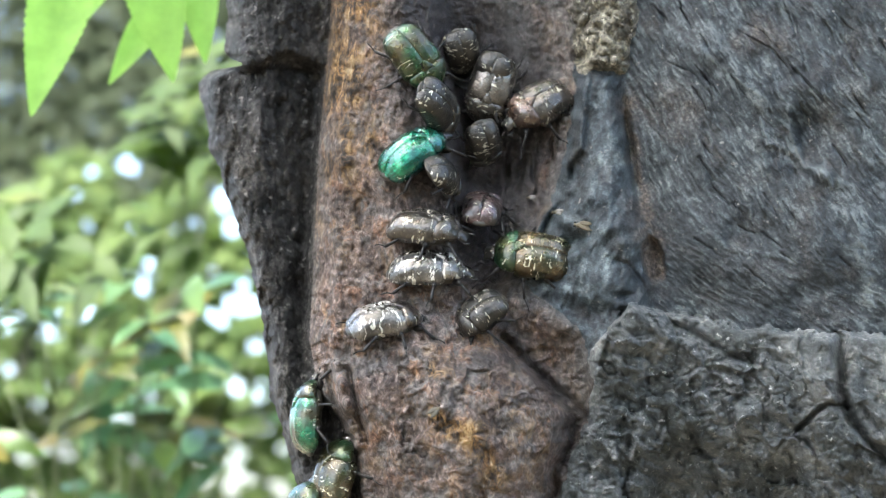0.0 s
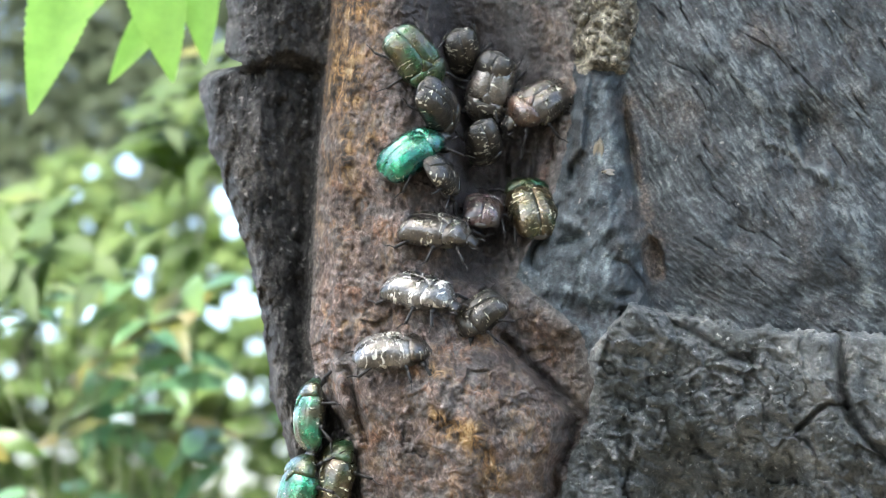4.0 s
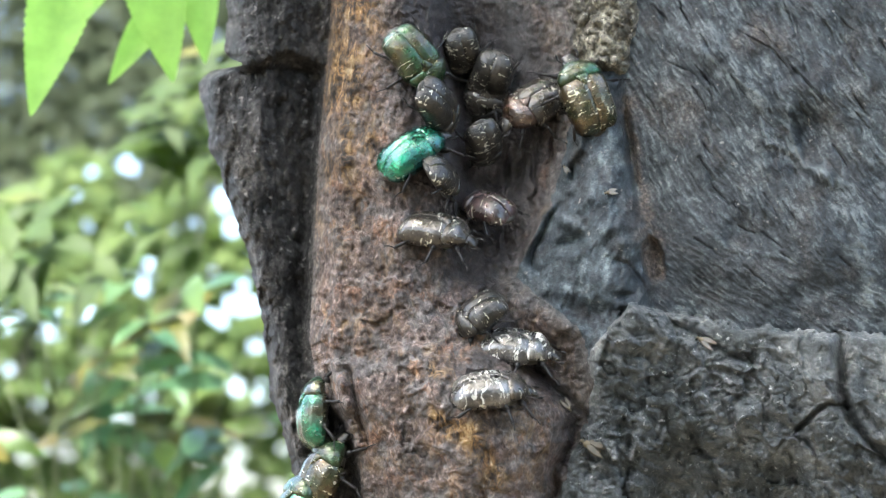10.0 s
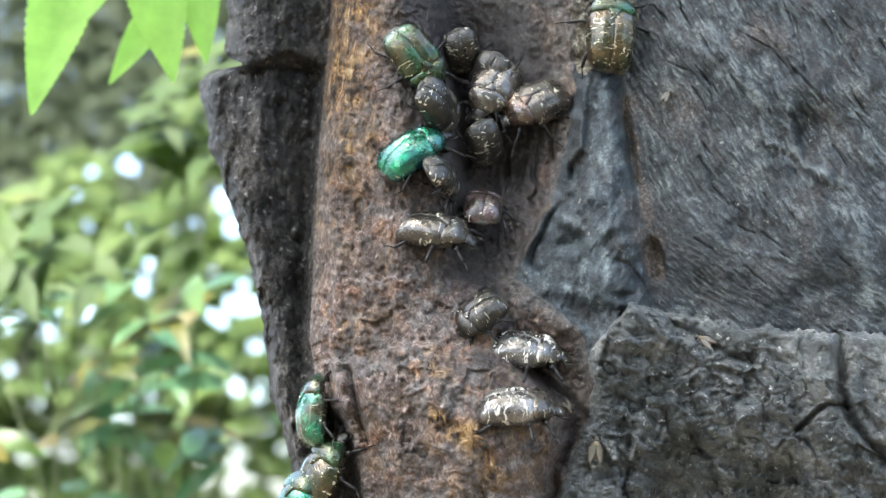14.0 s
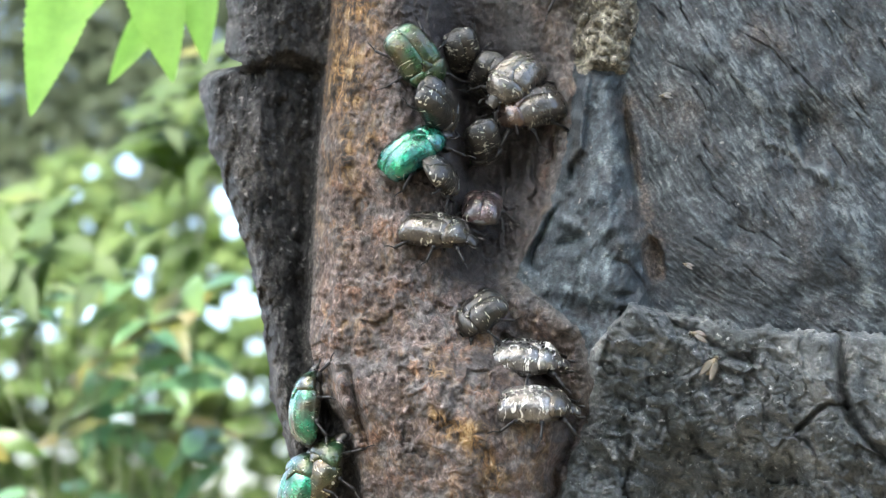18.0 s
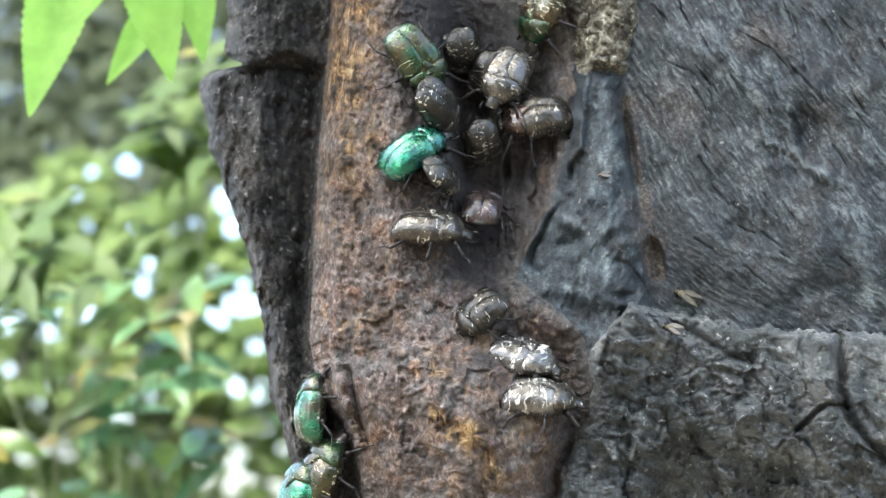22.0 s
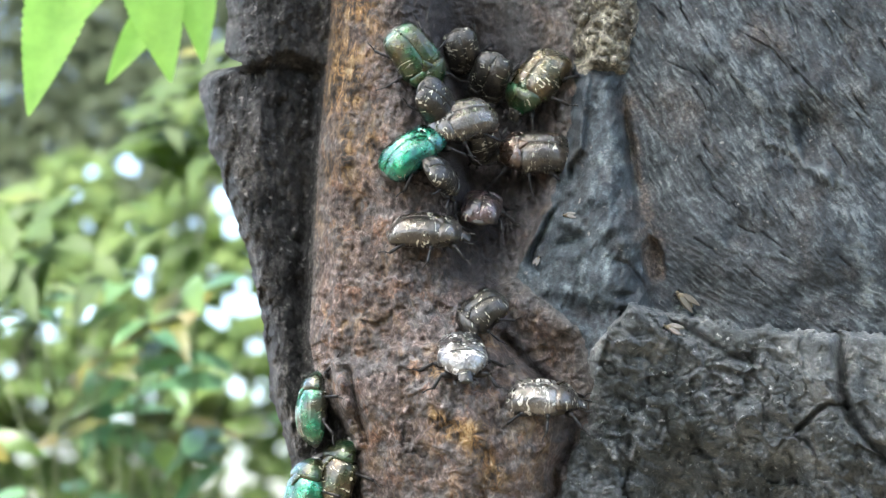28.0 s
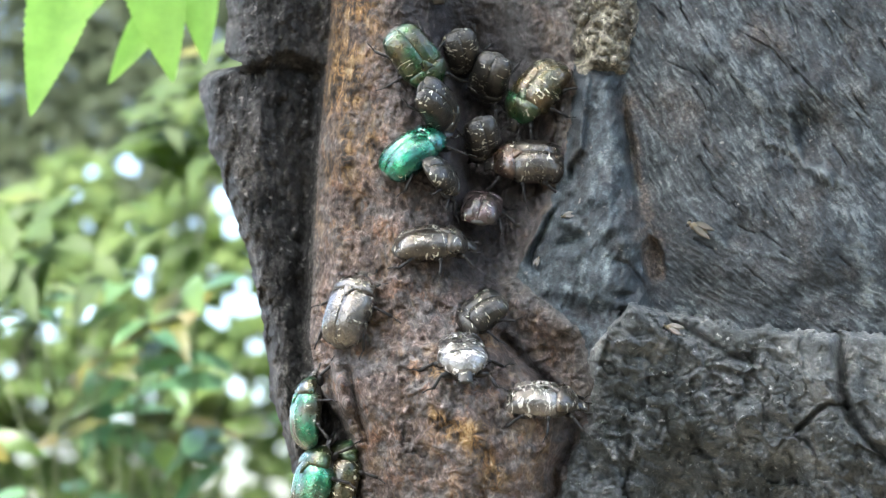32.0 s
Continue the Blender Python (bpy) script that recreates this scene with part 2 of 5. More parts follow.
BARK = bark_material("bark_dark", (0.0106, 0.0101, 0.0101), (0.0299, 0.0273, 0.0260), (0.0748, 0.0686, 0.0634))
BARK_PLATE = bark_material("bark_grey", (0.070, 0.079, 0.082), (0.130, 0.139, 0.142), (0.225, 0.232, 0.226), speck=0.4)
BARK_PALE = bark_material("bark_pale", (0.055, 0.048, 0.038), (0.15, 0.137, 0.108), (0.32, 0.30, 0.235))
SAPWOOD = brown_wood_material()
CALLUS = grey_wood_material("callus_grey", (0.69, 0.77, 0.79))
CALLUS_LIP = grey_wood_material("callus_lip_grey", (0.82, 0.98, 1.05))
LEG = plain("leg_chitin", (0.009, 0.008, 0.008), 0.4, 0.0, 0.3)
EYE_BLACK = plain("insect_eye", (0.01, 0.008, 0.008), 0.15)


# ---- the trunk ----
def line_of(*pts):
    """A bent line, x as a function of y."""
    ys, xs = [p[1] for p in pts], [p[0] for p in pts]
    return lambda y: np.interp(y, ys, xs)


rim_x = line_of((404, -180), (402, 60), (397, 92), (404, 104), (424, 111), (428, 116), (398, 121), (372, 126), (357, 138), (351, 152), (353, 172), (364, 205), (370, 265), (391, 305),
                (400, 345), (420, 405), (436, 445), (455, 520), (466, 585), (476, 650), (481, 700), (498, 765), (516, 825), (531, 882), (570, 1080))
bark_x = line_of((588, -180), (586, 0), (576, 130), (563, 260), (557, 400), (552, 500), (547, 600), (560, 680), (604, 745), (636, 830), (650, 1080))
pit_x = line_of((815, -180), (815, 0), (835, 130), (858, 260), (858, 380), (852, 470), (884, 560), (920, 620), (985, 690), (1022, 735), (1012, 780), (995, 840), (980, 1080))
pit_deep = line_of((-16, -180), (-17, 0), (-26, 110), (-27, 300), (-20, 400), (-13, 480), (-8, 560), (-5, 640), (-4, 720), (-5, 1080))
plate_y = lambda x: np.interp(x, (960, 1000, 1032, 1062, 1112, 1200, 1310, 1480, 1560, 1900), (860, 760, 640, 596, 538, 548, 575, 588, 590, 600))
wood_x = line_of((1020, -180), (1018, 0), (1016, 130), (1008, 230), (992, 310), (960, 385), (928, 445), (912, 490), (985, 545), (1036, 600), (1044, 680), (1036, 740), (1010, 800), (985, 882), (975, 1080))

nose_l = line_of((1030, -180), (1020, 60), (1014, 200), (1000, 300), (968, 385), (934, 445), (926, 490), (1000, 560), (1040, 1080))
nose_r = line_of((1128, -180), (1122, 20), (1100, 150), (1112, 260), (1135, 350), (1150, 450), (1152, 515), (1180, 1080))
nose_h = line_of((3, -180), (4, 60), (6, 200), (9, 350), (11, 450), (9, 540), (5, 640), (0, 1080))

NY, NX = 680, 820
_y = np.linspace(-180, 1080, NY)
_x = np.linspace(330, 1800, NX)
_rim = rim_x(_y) + 6 * fbm(_y / 26, _y * 0 + 3.3, 4, 5) + 2 * fbm(_y / 8, _y * 0 + 1.3, 2, 8)

# coarse form: profile across the trunk, row by row
form = np.zeros((NY, NX))
for j, y in enumerate(_y):
    bx, pxx, nl, nr = bark_x(y), pit_x(y), nose_l(y), nose_r(y)
    nl = max(nl, pxx + 40)
    nr = max(nr, nl + 70)
    low = float(step(540, 700, y))
    deep, h, under = pit_deep(y), nose_h(y), float(step(470, 600, y))
    xk = [330, bx - 200, bx - 110, bx - 60, bx - 14, bx + 4, bx + 40, (bx + pxx) / 2, pxx - 60, pxx - 24, pxx + 14, (pxx + nl) / 2, nl, (3 * nl + nr) / 4, (nl + nr) / 2, (nl + 3 * nr) / 4, nr, nr + 14, nr + 120, 1450, 1800]
    dk = [-34, -26, -15, -16, -25 + 7 * low, -17 + 7 * low, -5, 3 + 4 * low, -2 + 5 * low, deep + 3, deep, deep * 0.75 - 3, -12 + 6 * under, -8 + 0.5 * h + 2 * under, -6 + 0.75 * h, -6 + 0.95 * h, -8 + 0.5 * h, -5, 4, 9, 3]
    form[j] = np.interp(_x, xk, dk)
form = blur(form, 4)
_t = np.linspace(0, 1, NX)
X = 390 + _t[None, :] * 1410 + (_rim[:, None] - 390) * np.clip(1 - _t[None, :] / 0.36, 0, 1) ** 2
Y = np.repeat(_y[:, None], NX, 1)
form = np.stack([np.interp(X[j], _x, form[j]) for j in range(NY)])
_calm = np.convolve(np.pad(_rim, 9, mode='edge'), np.ones(19) / 19, 'valid')
form -= 18 * np.clip(1 - (X - _calm[:, None] + 7 * fbm(X / 12, Y / 20, 3, 6)) / 27, 0, 1.3) ** 2.2
# the upper bark piece stands proud of the lower one
crack_y = np.interp(X, (380, 402, 438, 470, 515, 560, 600), (104, 106, 130, 116, 98, 118, 132)) + 5 * fbm(X / 18, Y / 18, 2, 3)
form += np.where(X < bark_x(Y), 1, 0) * (5 * step(6, -14, Y - crack_y) - 3.0 * np.exp(-((Y - crack_y - 5) / 6) ** 2) * step(480, 425, X) + 5 * bell(X, Y, 425, 105, 30, 30) - 3 * bell(X, Y, 520, 125, 28, 12)) * step(4, -16, X - bark_x(Y))
form += 12 * bell(X, Y, 815, 760, 175, 150, 20) * step(-8, 40, pit_x(Y) - X)
form += 4 * bell(X, Y, 640, 700, 50, 40)
# a knuckled strand of bark down the edge of the bare wood
_st = along(X, Y, [(598, 645), (606, 690), (618, 740), (634, 790)])
form += 5 * np.exp(-(_st / 9) ** 2) * (0.65 + 0.35 * np.cos((Y - 645) / 36 * 2 * np.pi)) - 4 * np.exp(-((_st - 18) / 6) ** 2) * step(640, 660, Y) * step(800, 780, Y)
# hollows and swellings of the callus wood
form += -7.5 * bell(X, Y, 1430, 242, 44, 56, 30) + 3.5 * bell(X, Y, 1455, 310, 34, 14, 20) + 3 * bell(X, Y, 1300, 120, 150, 70, 40)
form += -4 * bell(X, Y, 1320, 420, 120, 60, 35) + 4 * bell(X, Y, 1500, 470, 140, 90)
wob = 9 * fbm(X / 28, Y / 28, 4, 13)
mottle = 0.25 + 1.1 * vnoise(X / 16, Y / 16, 17)


def crease(d, width, pts):
    """A furrow (d < 0) or fold along a bent, slightly wavering line."""
    return 0.75 * d * mottle * taper(X, Y, pts) * np.exp(-((along(X + wob, Y + 0.7 * wob, pts)) / (width * (0.6 + 0.6 * mottle))) ** 2)


def fold(d, width, pts):
    """A clean rounded fold or furrow along a bent line."""
    return d * taper(X, Y, pts) * np.exp(-((along(X + 0.35 * wob, Y + 0.25 * wob, pts)) / width) ** 2)


# the folded lip of callus beside the wound
form += fold(3.4, 13, [(985, 462), (1032, 440), (1062, 412), (1090, 400), (1140, 394)]) + 3 * bell(X, Y, 1104, 430, 40, 22, -8) + 3.5 * bell(X, Y, 1004, 394, 26, 11, 20) - 5.5 * bell(X, Y, 1013, 429, 34, 12, -14)
form += 5 * bell(X, Y, 1082, 505, 52, 34, 28) + 3 * bell(X, Y, 1010, 492, 55, 22, 12) + fold(-1.6, 4, [(1068, 456), (1092, 461), (1116, 472), (1132, 494), (1147, 524)]) - 4 * bell(X, Y, 1104, 523, 17, 7, -8)
form += fold(-3.4, 3.8, [(992, 360), (968, 398), (948, 436), (941, 466), (952, 488)]) + fold(5, 9, [(992, 340), (958, 392), (934, 436), (922, 474), (930, 494)]) + fold(3, 15, [(930, 492), (985, 518), (1060, 532), (1110, 534)])
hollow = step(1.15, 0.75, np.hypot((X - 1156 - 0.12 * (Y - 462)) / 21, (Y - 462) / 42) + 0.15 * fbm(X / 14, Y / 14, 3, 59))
form += -4.5 * hollow + fold(-5, 8, [(1094, 150), (1108, 220), (1120, 300), (1134, 390)]) + 4 * bell(X, Y, 1062, 340, 30, 50)
form += 8 * bell(X, Y, 1000, 570, 75, 36, 25) + 4 * bell(X, Y, 930, 540, 50, 40) + fold(-1.5, 10, [(1005, 552), (1028, 562), (1046, 578)]) + fold(-2, 5, [(1085, 556), (1100, 548), (1098, 590)])
form += crease(2, 10, [(1400, 185), (1402, 240), (1422, 285), (1456, 312)])
# the wound's own fold: a rim curling round the hollow, a tongue running down to the bark
form += fold(6, 9, [(1036, 130), (1030, 200), (1026, 262), (1004, 288), (1000, 318), (1010, 332)]) - 6 * bell(X, Y, 1012, 306, 6, 13)
# furrows in the wood above the wound
for pts in ([(932, 235), (926, 290), (922, 350)], [(946, 270), (948, 330), (938, 380)], [(905, 250), (902, 330)], [(982, 150), (978, 250), (966, 330)]):
    form += crease(-5, 4.5, pts)
# splits in the callus
for pts in ([(1228, 112), (1262, 155), (1290, 190)], [(1375, 80), (1400, 115), (1432, 150), (1462, 182)], [(1398, 14), (1422, 78)], [(1475, 18), (1512, 58)], [(1505, 155), (1542, 217)],
            [(1240, 250), (1262, 278)], [(1430, 200), (1447, 228)], [(1318, 40), (1350, 56), (1376, 86)], [(1550, 60), (1590, 120)], [(1180, 110), (1222, 128)], [(1255, 320), (1300, 375)], [(1215, 0), (1255, 50)], [(1385, 0), (1420, 85)], [(1300, 50), (1370, 90), (1410, 140)], [(1500, 90), (1520, 140)]):
    form += crease(-2.0, 1.7, pts)
form -= 5 * step(435, 560, Y) * step(1165, 1235, X) * step(1500, 1400, X)
# pale raised veins of the callus
VEINS = [(13, 0.22, [(1250, 50), (1290, 100), (1310, 140), (1350, 180)]), (6, 0.34, [(1350, 215), (1360, 255), (1395, 265), (1425, 295), (1455, 300), (1470, 330)]), (5, 0.25, [(1400, 190), (1402, 250), (1425, 290)]),
         (6, 0.15, [(1205, 355), (1250, 410), (1290, 440), (1340, 450), (1400, 460)]), (15, 0.24, [(1490, 330), (1520, 400), (1540, 520)]), (10, 0.26, [(1385, -10), (1402, 60)]), (12, 0.18, [(1200, 75), (1255, 92)])]
vein = sum(a * np.exp(-(along(X + wob, Y + 0.6 * wob, pts) / (w * (0.5 + 0.7 * mottle))) ** 2) for w, a, pts in VEINS)
form += 4.5 * vein
_r = random.Random(31)
for _ in range(46):
    cx, cy = _r.uniform(1150, 1620), _r.uniform(-40, 540)
    a = radians((56 if cy < 380 else 38) + _r.uniform(-9, 9))
    h = _r.uniform(8, 26)
    win = (np.abs(X - cx) < 50) & (np.abs(Y - cy) < 50)
    dd = along(X[win] + 0.6 * wob[win], Y[win], [(cx - h * math.cos(a), cy - h * math.sin(a)), (cx + h * math.cos(a), cy + h * math.sin(a))])
    form[win] -= _r.uniform(0.6, 1.3) * np.exp(-(dd / 1.8) ** 2)
# rough bark block below
edge = 11 * fbm(X / 34, Y / 34, 4, 15) + 5 * fbm(X / 9, Y / 9, 2, 16)
plate = step(0, 15, Y - plate_y(X) + edge) * step(-4, 22, X - wood_x(Y) + edge)
form += plate * (5 + 4 * step(1030, 1130, X)) + 4 * bell(X, Y, 1122, 572, 38, 34) + 5 * bell(X, Y, 1075, 640, 46, 34) - 4 * np.exp(-(along(X + 2 * wob, Y, [(1105, 735), (1112, 800), (1110, 880)]) / 9) ** 2) + 4 * bell(X, Y, 1180, 590, 40, 18, 25) + 5 * bell(X, Y, 1130, 612, 50, 34) + 5 * bell(X, Y, 1225, 650, 30, 34)
form += -1.5 * plate * np.exp(-((Y - plate_y(X) - 90) / 60) ** 2) * step(1320, 1100, X)
form -= 13 * plate * step(745, 900, Y) * step(1410, 1490, X)
form -= 24 * plate * step(735, 900, Y) * step(1090, 1190, X) * step(1500, 1400, X)

# fine relief
PXM = 5.65
xm, ym = X / PXM, Y / PXM
ochre_side = step(560, 420, Y)
left = step(0, -6, X - bark_x(Y))
brown = (1 - left) * step(0, -14, X - wood_x(Y)) * (1 - plate)
grey = np.clip(1 - left - brown - plate, 0, 1)
billow = lambda x, y, o, s: np.abs(fbm(x, y, o, s)) * 2


def ridged(x, y, octaves, seed, gain=0.5):
    s, amp, tot = 0, 1.0, 0.0
    for o in range(octaves):
        s = s + amp * (1 - np.abs(fbm(x, y, 2, seed + 3 * o)) * 2.2)
        tot += amp
        amp *= gain
        x, y = 1.9 * x + 0.6 * y + 5, 1.9 * y - 0.6 * x
    return s / tot


cr1, cr2 = worley(xm / 3.2 + 0.6 * fbm(xm / 3, ym / 3, 2, 11), ym / 5.5 + 0.6 * fbm(xm / 3, ym / 3, 2, 12), 19)
cr3, cr4 = worley(xm / 2.4 + 0.6 * fbm(xm / 2.5, ym / 2.5, 2, 13), ym / 2.2 + 0.6 * fbm(xm / 2.5, ym / 2.5, 2, 14), 29)
rel_bark = 0.7 * np.minimum((cr2 - cr1) * 2.2, 0.9) + 4.0 * fbm(xm / 10, ym / 40, 2, 21) + 2.2 * np.abs(fbm(xm / 7, ym / 17, 2, 24)) * 2 + 0.8 * np.abs(fbm(xm / 2.6, ym / 5, 2, 33)) * 2 + 1.0 * fbm(xm / 1.4, ym / 2.0, 3, 36) + 1.6 * fbm(xm / 5, ym / 6, 3, 38) - 3
rel_brown = 1.6 * fbm(xm / 14, ym / 18, 3, 41) + 1.0 * billow(xm / 3.2, ym / 4.6, 3, 43) + 0.5 * fbm(xm / 1.3, ym / 1.7, 3, 45) - 1.0 * step(0.22, 0.5, fbm(xm / 3.4, ym / 4.6, 3, 47)) + 0.9 * fbm(xm / 6, ym / 7, 2, 46) - 2.8 * step(0.1, 0.3, fbm(xm / 10, ym / 7, 5, 49)) * (1 - ochre_side)
flake = fbm(xm / 8 + 0.8 * fbm(xm / 6, ym / 6, 2, 44), ym / 6 + 0.6 * fbm(xm / 7, ym / 7, 2, 40), 4, 42)
rel_brown += (1 - 0.6 * ochre_side) * (1.0 * step(-0.05, 0.12, flake) + 0.7 * step(0.18, 0.3, flake) + 0.6 * fbm(xm / 2.4, ym / 1.8, 3, 48))
rel_brown *= (0.75 + 0.25 * ochre_side) * (1 - 0.65 * bell(X, Y, 890, 60, 110, 110))


bend = 5 * fbm(xm / 60, ym / 60, 2, 52) + 2 * bell(X, Y, 1425, 245, 70, 80) + 0.9 * fbm(xm / 11, ym / 11, 2, 50)


def grain_at(deg, seed):
    c, s = math.cos(radians(deg)), math.sin(radians(deg))
    ga, gb = xm * c + ym * s, -xm * s + ym * c + bend + 0.8 * fbm(xm / 5, ym / 5, 2, 54)
    return 0.5 * fbm(ga / 5, gb / 1.1, 3, seed) + 0.6 * fbm(ga / 2.6, gb / 0.7, 2, seed + 4) - 0.35 * step(0.3, 0.08, np.abs(fbm(ga / 11, gb / 2.0, 2, seed + 8)) * 4) * step(0.5, 0.75, vnoise(xm / 5, ym / 5, seed + 9))


low_g = step(330, 520, Y + 0.15 * (1300 - X))
G = grain_at(56, 53) * (1 - low_g) + grain_at(36, 63) * low_g
on_nose = step(10, -6, X - nose_r(Y))
nose_g = 0.4 * fbm(xm / 1.6 + bend * 0.3, ym / 5, 3, 68) + 0.5 * fbm(xm / 3, ym / 3, 4, 69)
G = G * (1 - on_nose) + nose_g * on_nose
grain_v = np.clip(0.47 + 0.8 * vein - 0.10 * bell(X, Y, 1320, 490, 150, 70) + 0.42 * G + 0.10 * fbm(xm / 3, ym / 3, 2, 68), 0, 1)
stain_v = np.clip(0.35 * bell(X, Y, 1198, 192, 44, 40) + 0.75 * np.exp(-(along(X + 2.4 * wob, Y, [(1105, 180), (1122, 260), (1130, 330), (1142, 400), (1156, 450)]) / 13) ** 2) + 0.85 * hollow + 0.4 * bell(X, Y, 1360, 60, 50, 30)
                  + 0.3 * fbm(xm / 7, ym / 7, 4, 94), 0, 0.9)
rel_grey = 0.5 * G * (1 - on_nose) + on_nose * (0.9 * nose_g + 1.3 * fbm(xm / 6, ym / 9, 4, 67, 0.55) + 1.0 * fbm((xm + 0.5 * ym) / 2.5, (ym - 0.5 * xm) / 9, 3, 66))
rel_grey += 3.2 * (1 - 0.6 * on_nose) * fbm(xm / 24, ym / 24, 3, 55) + 0.8 * fbm(xm / 6, ym / 6, 2, 58) + 0.3 * fbm(xm / 2, ym / 2, 3, 56)
q = 0.5 * fbm(xm / 6, ym / 6, 3, 71)
w3, w4 = worley(xm / 13 + q, ym / 11 + 0.5 * fbm(xm / 6, ym / 6, 3, 72), 73)
xr, yr = 0.80 * xm + 0.60 * ym + 3.5 * fbm(xm / 13, ym / 13, 3, 74), 0.80 * ym - 0.60 * xm + 3.5 * fbm(xm / 13, ym / 13, 3, 75)


def facets(x, y, seed):
    """Broken, tilted facets: each scattered cell is a plane of its own slope and height."""
    ix, iy = np.floor(x), np.floor(y)
    best, h = np.full(x.shape, 9.0), np.zeros(x.shape)
    for dx in (-1, 0, 1):
        for dy in (-1, 0, 1):
            cx, cy = ix + dx, iy + dy
            ox, oy = x - cx - _hash(cx, cy, seed), y - cy - _hash(cx, cy, seed + 7)
            q = ox * ox + oy * oy
            plane = (_hash(cx, cy, seed + 11) - 0.5) * 1.1 + ox * (_hash(cx, cy, seed + 13) - 0.5) * 2.4 + oy * (_hash(cx, cy, seed + 17) - 0.5) * 2.4
            h = np.where(q < best, plane, h)
            best = np.minimum(q, best)
    return h


crag = 3.0 * facets(xr / 10, yr / 7.5, 61) + 1.7 * facets(xr / 4.6 + 0.3 * q, yr / 3.6, 64) + 0.8 * facets(xm / 2.1 + 0.2 * q, ym / 1.8, 65) + 0.2 * facets(xm / 0.9, ym / 0.9, 84)
rel_plate = 0.95 * crag + 0.3 * np.minimum((cr4 - cr3) * 2.2, 0.9) + 0.45 * fbm(xm / 1.6, ym / 1.4, 3, 83) + 2.2 * (ridged(xr / 9, yr / 6, 3, 85) - 0.5) + 1.6 * billow(xr / 15, yr / 12, 2, 76) + 3.2 * fbm(xr / 19, yr / 15, 2, 78) + 0.3 * billow(xm / 2.0, ym / 1.8, 2, 79) + 0.45 * fbm(xm / 1.0, ym / 1.0, 3, 80) + 1.6 * np.minimum((w4 - w3) * 2.2, 0.8) - 3.6
smooth_right = np.clip(step(1330, 1440, X) * step(900, 560, Y) + 0.5 * bell(X, Y, 1090, 580, 80, 55) + step(70, 20, Y - plate_y(X)) * step(1180, 1240, X), 0, 1)
rel_plate = rel_plate * (1 - 0.68 * smooth_right)
rel_knob = 2.6 * np.abs(fbm(xm / 3.2, ym / 3.2, 3, 81)) * 2 + 1.2
kw = 16 * fbm(X / 22, Y / 22, 3, 82)
knob = step(0, 8, 1128 - X - 0.12 * Y + 0.5 * kw) * step(0, 10, X - 1008 - 0.06 * Y + kw) * step(138, 120, Y + kw)
split = along(X, Y, [(1492, 560), (1488, 600), (1490, 690), (1500, 730), (1530, 775), (1570, 812), (1660, 900)])
side = along(X, Y, [(1500, 722), (1465, 716), (1440, 735), (1412, 760)])
ledge = along(X, Y, [(1190, 572), (1240, 596), (1290, 628), (1330, 640)])
fall = along(X, Y, [(1225, 760), (1262, 830), (1290, 900)])
furrow = along(X, Y, [(1105, 545), (1098, 575), (1122, 600), (1150, 612)])
jig = 3.0 * fbm(X / 12, Y / 12, 2, 91)
cuts = -10 * np.exp(-((split + jig) / (8 + 5 * step(740, 640, Y))) ** 2) - 7 * np.exp(-((side + jig) / 5) ** 2) - 4 * np.exp(-((ledge + jig) / 7) ** 2) - 3 * np.exp(-((fall + jig) / 8) ** 2) - 2.5 * np.exp(-((furrow + jig) / 5) ** 2)
cuts *= step(-6, 10, Y - plate_y(X)) * (1 - 0.6 * bell(X, Y, 1130, 605, 60, 30))
hole = -9 * bell(X, Y, 1028, 104, 13, 12) - 7 * bell(X, Y, 1062, 124, 24, 10, 15)
fine = left * rel_bark + brown * rel_brown + grey * rel_grey + plate * rel_plate + knob * rel_knob + cuts + hole
fine += -6.5 * np.exp(-(along(X + wob, Y, [(890, 598), (915, 630), (975, 684), (1030, 738), (1016, 780), (985, 830), (974, 900)]) / 12) ** 2) * step(565, 600, Y)
fine += brown * -1.2 * np.exp(-(along(X, Y, [(690, 590), (730, 606), (770, 600)]) / 6) ** 2)
fine *= 0.6 + 0.4 * step(0, 10, X - _rim[:, None])
DEPTH = form + fine
# the carved front runs back into the round of the trunk above, below and to the side
DEPTH -= 70 * step(-70, -180, Y) + 70 * step(970, 1080, Y) + 40 * step(1660, 1800, X)
SOFT = blur(form, 5)


def surface(px, py):
    """Smoothed depth of the bark (mm in front of its mean plane)."""
    r = (py + 180) / 1260 * (NY - 1)
    j = int(min(max(r, 0), NY - 1))
    return float(np.interp(px, X[j], SOFT[j]))


u, v = (X - 784) / F, (441 - Y) / F
dy = FWD.y + v * UP.y
t = (D - DEPTH * 0.001) / dy
CO = np.stack([u * t, dy * t, EYE.z + (FWD.z + v * UP.z) * t], -1)

tree = tagged(new("oak_tree"), "old oak trunk with dark bark and a sap-stained open wound", "tree")
tree.location = (0.185, D + 0.27, 0)

region = np.zeros((NY, NX), int)
region[X >= bark_x(Y)] = 1
region[X >= wood_x(Y) + 10 * fbm(X / 20, Y / 26, 3, 18)] = 2
region[(X > wood_x(Y) + edge * 0.3) & (region == 2) & (plate > 0.02)] = 3
region[(region == 3) & (X > np.interp(Y, (560, 690, 730, 775, 812, 900, 1080), (1490, 1490, 1500, 1530, 1570, 1660, 1760)))] = 4
region[(knob > 0.5)] = 5
region[(region == 2) & (X < nose_r(Y) + 6 + wob)] = 6
region[(region == 6) & (Y < 112)] = 5


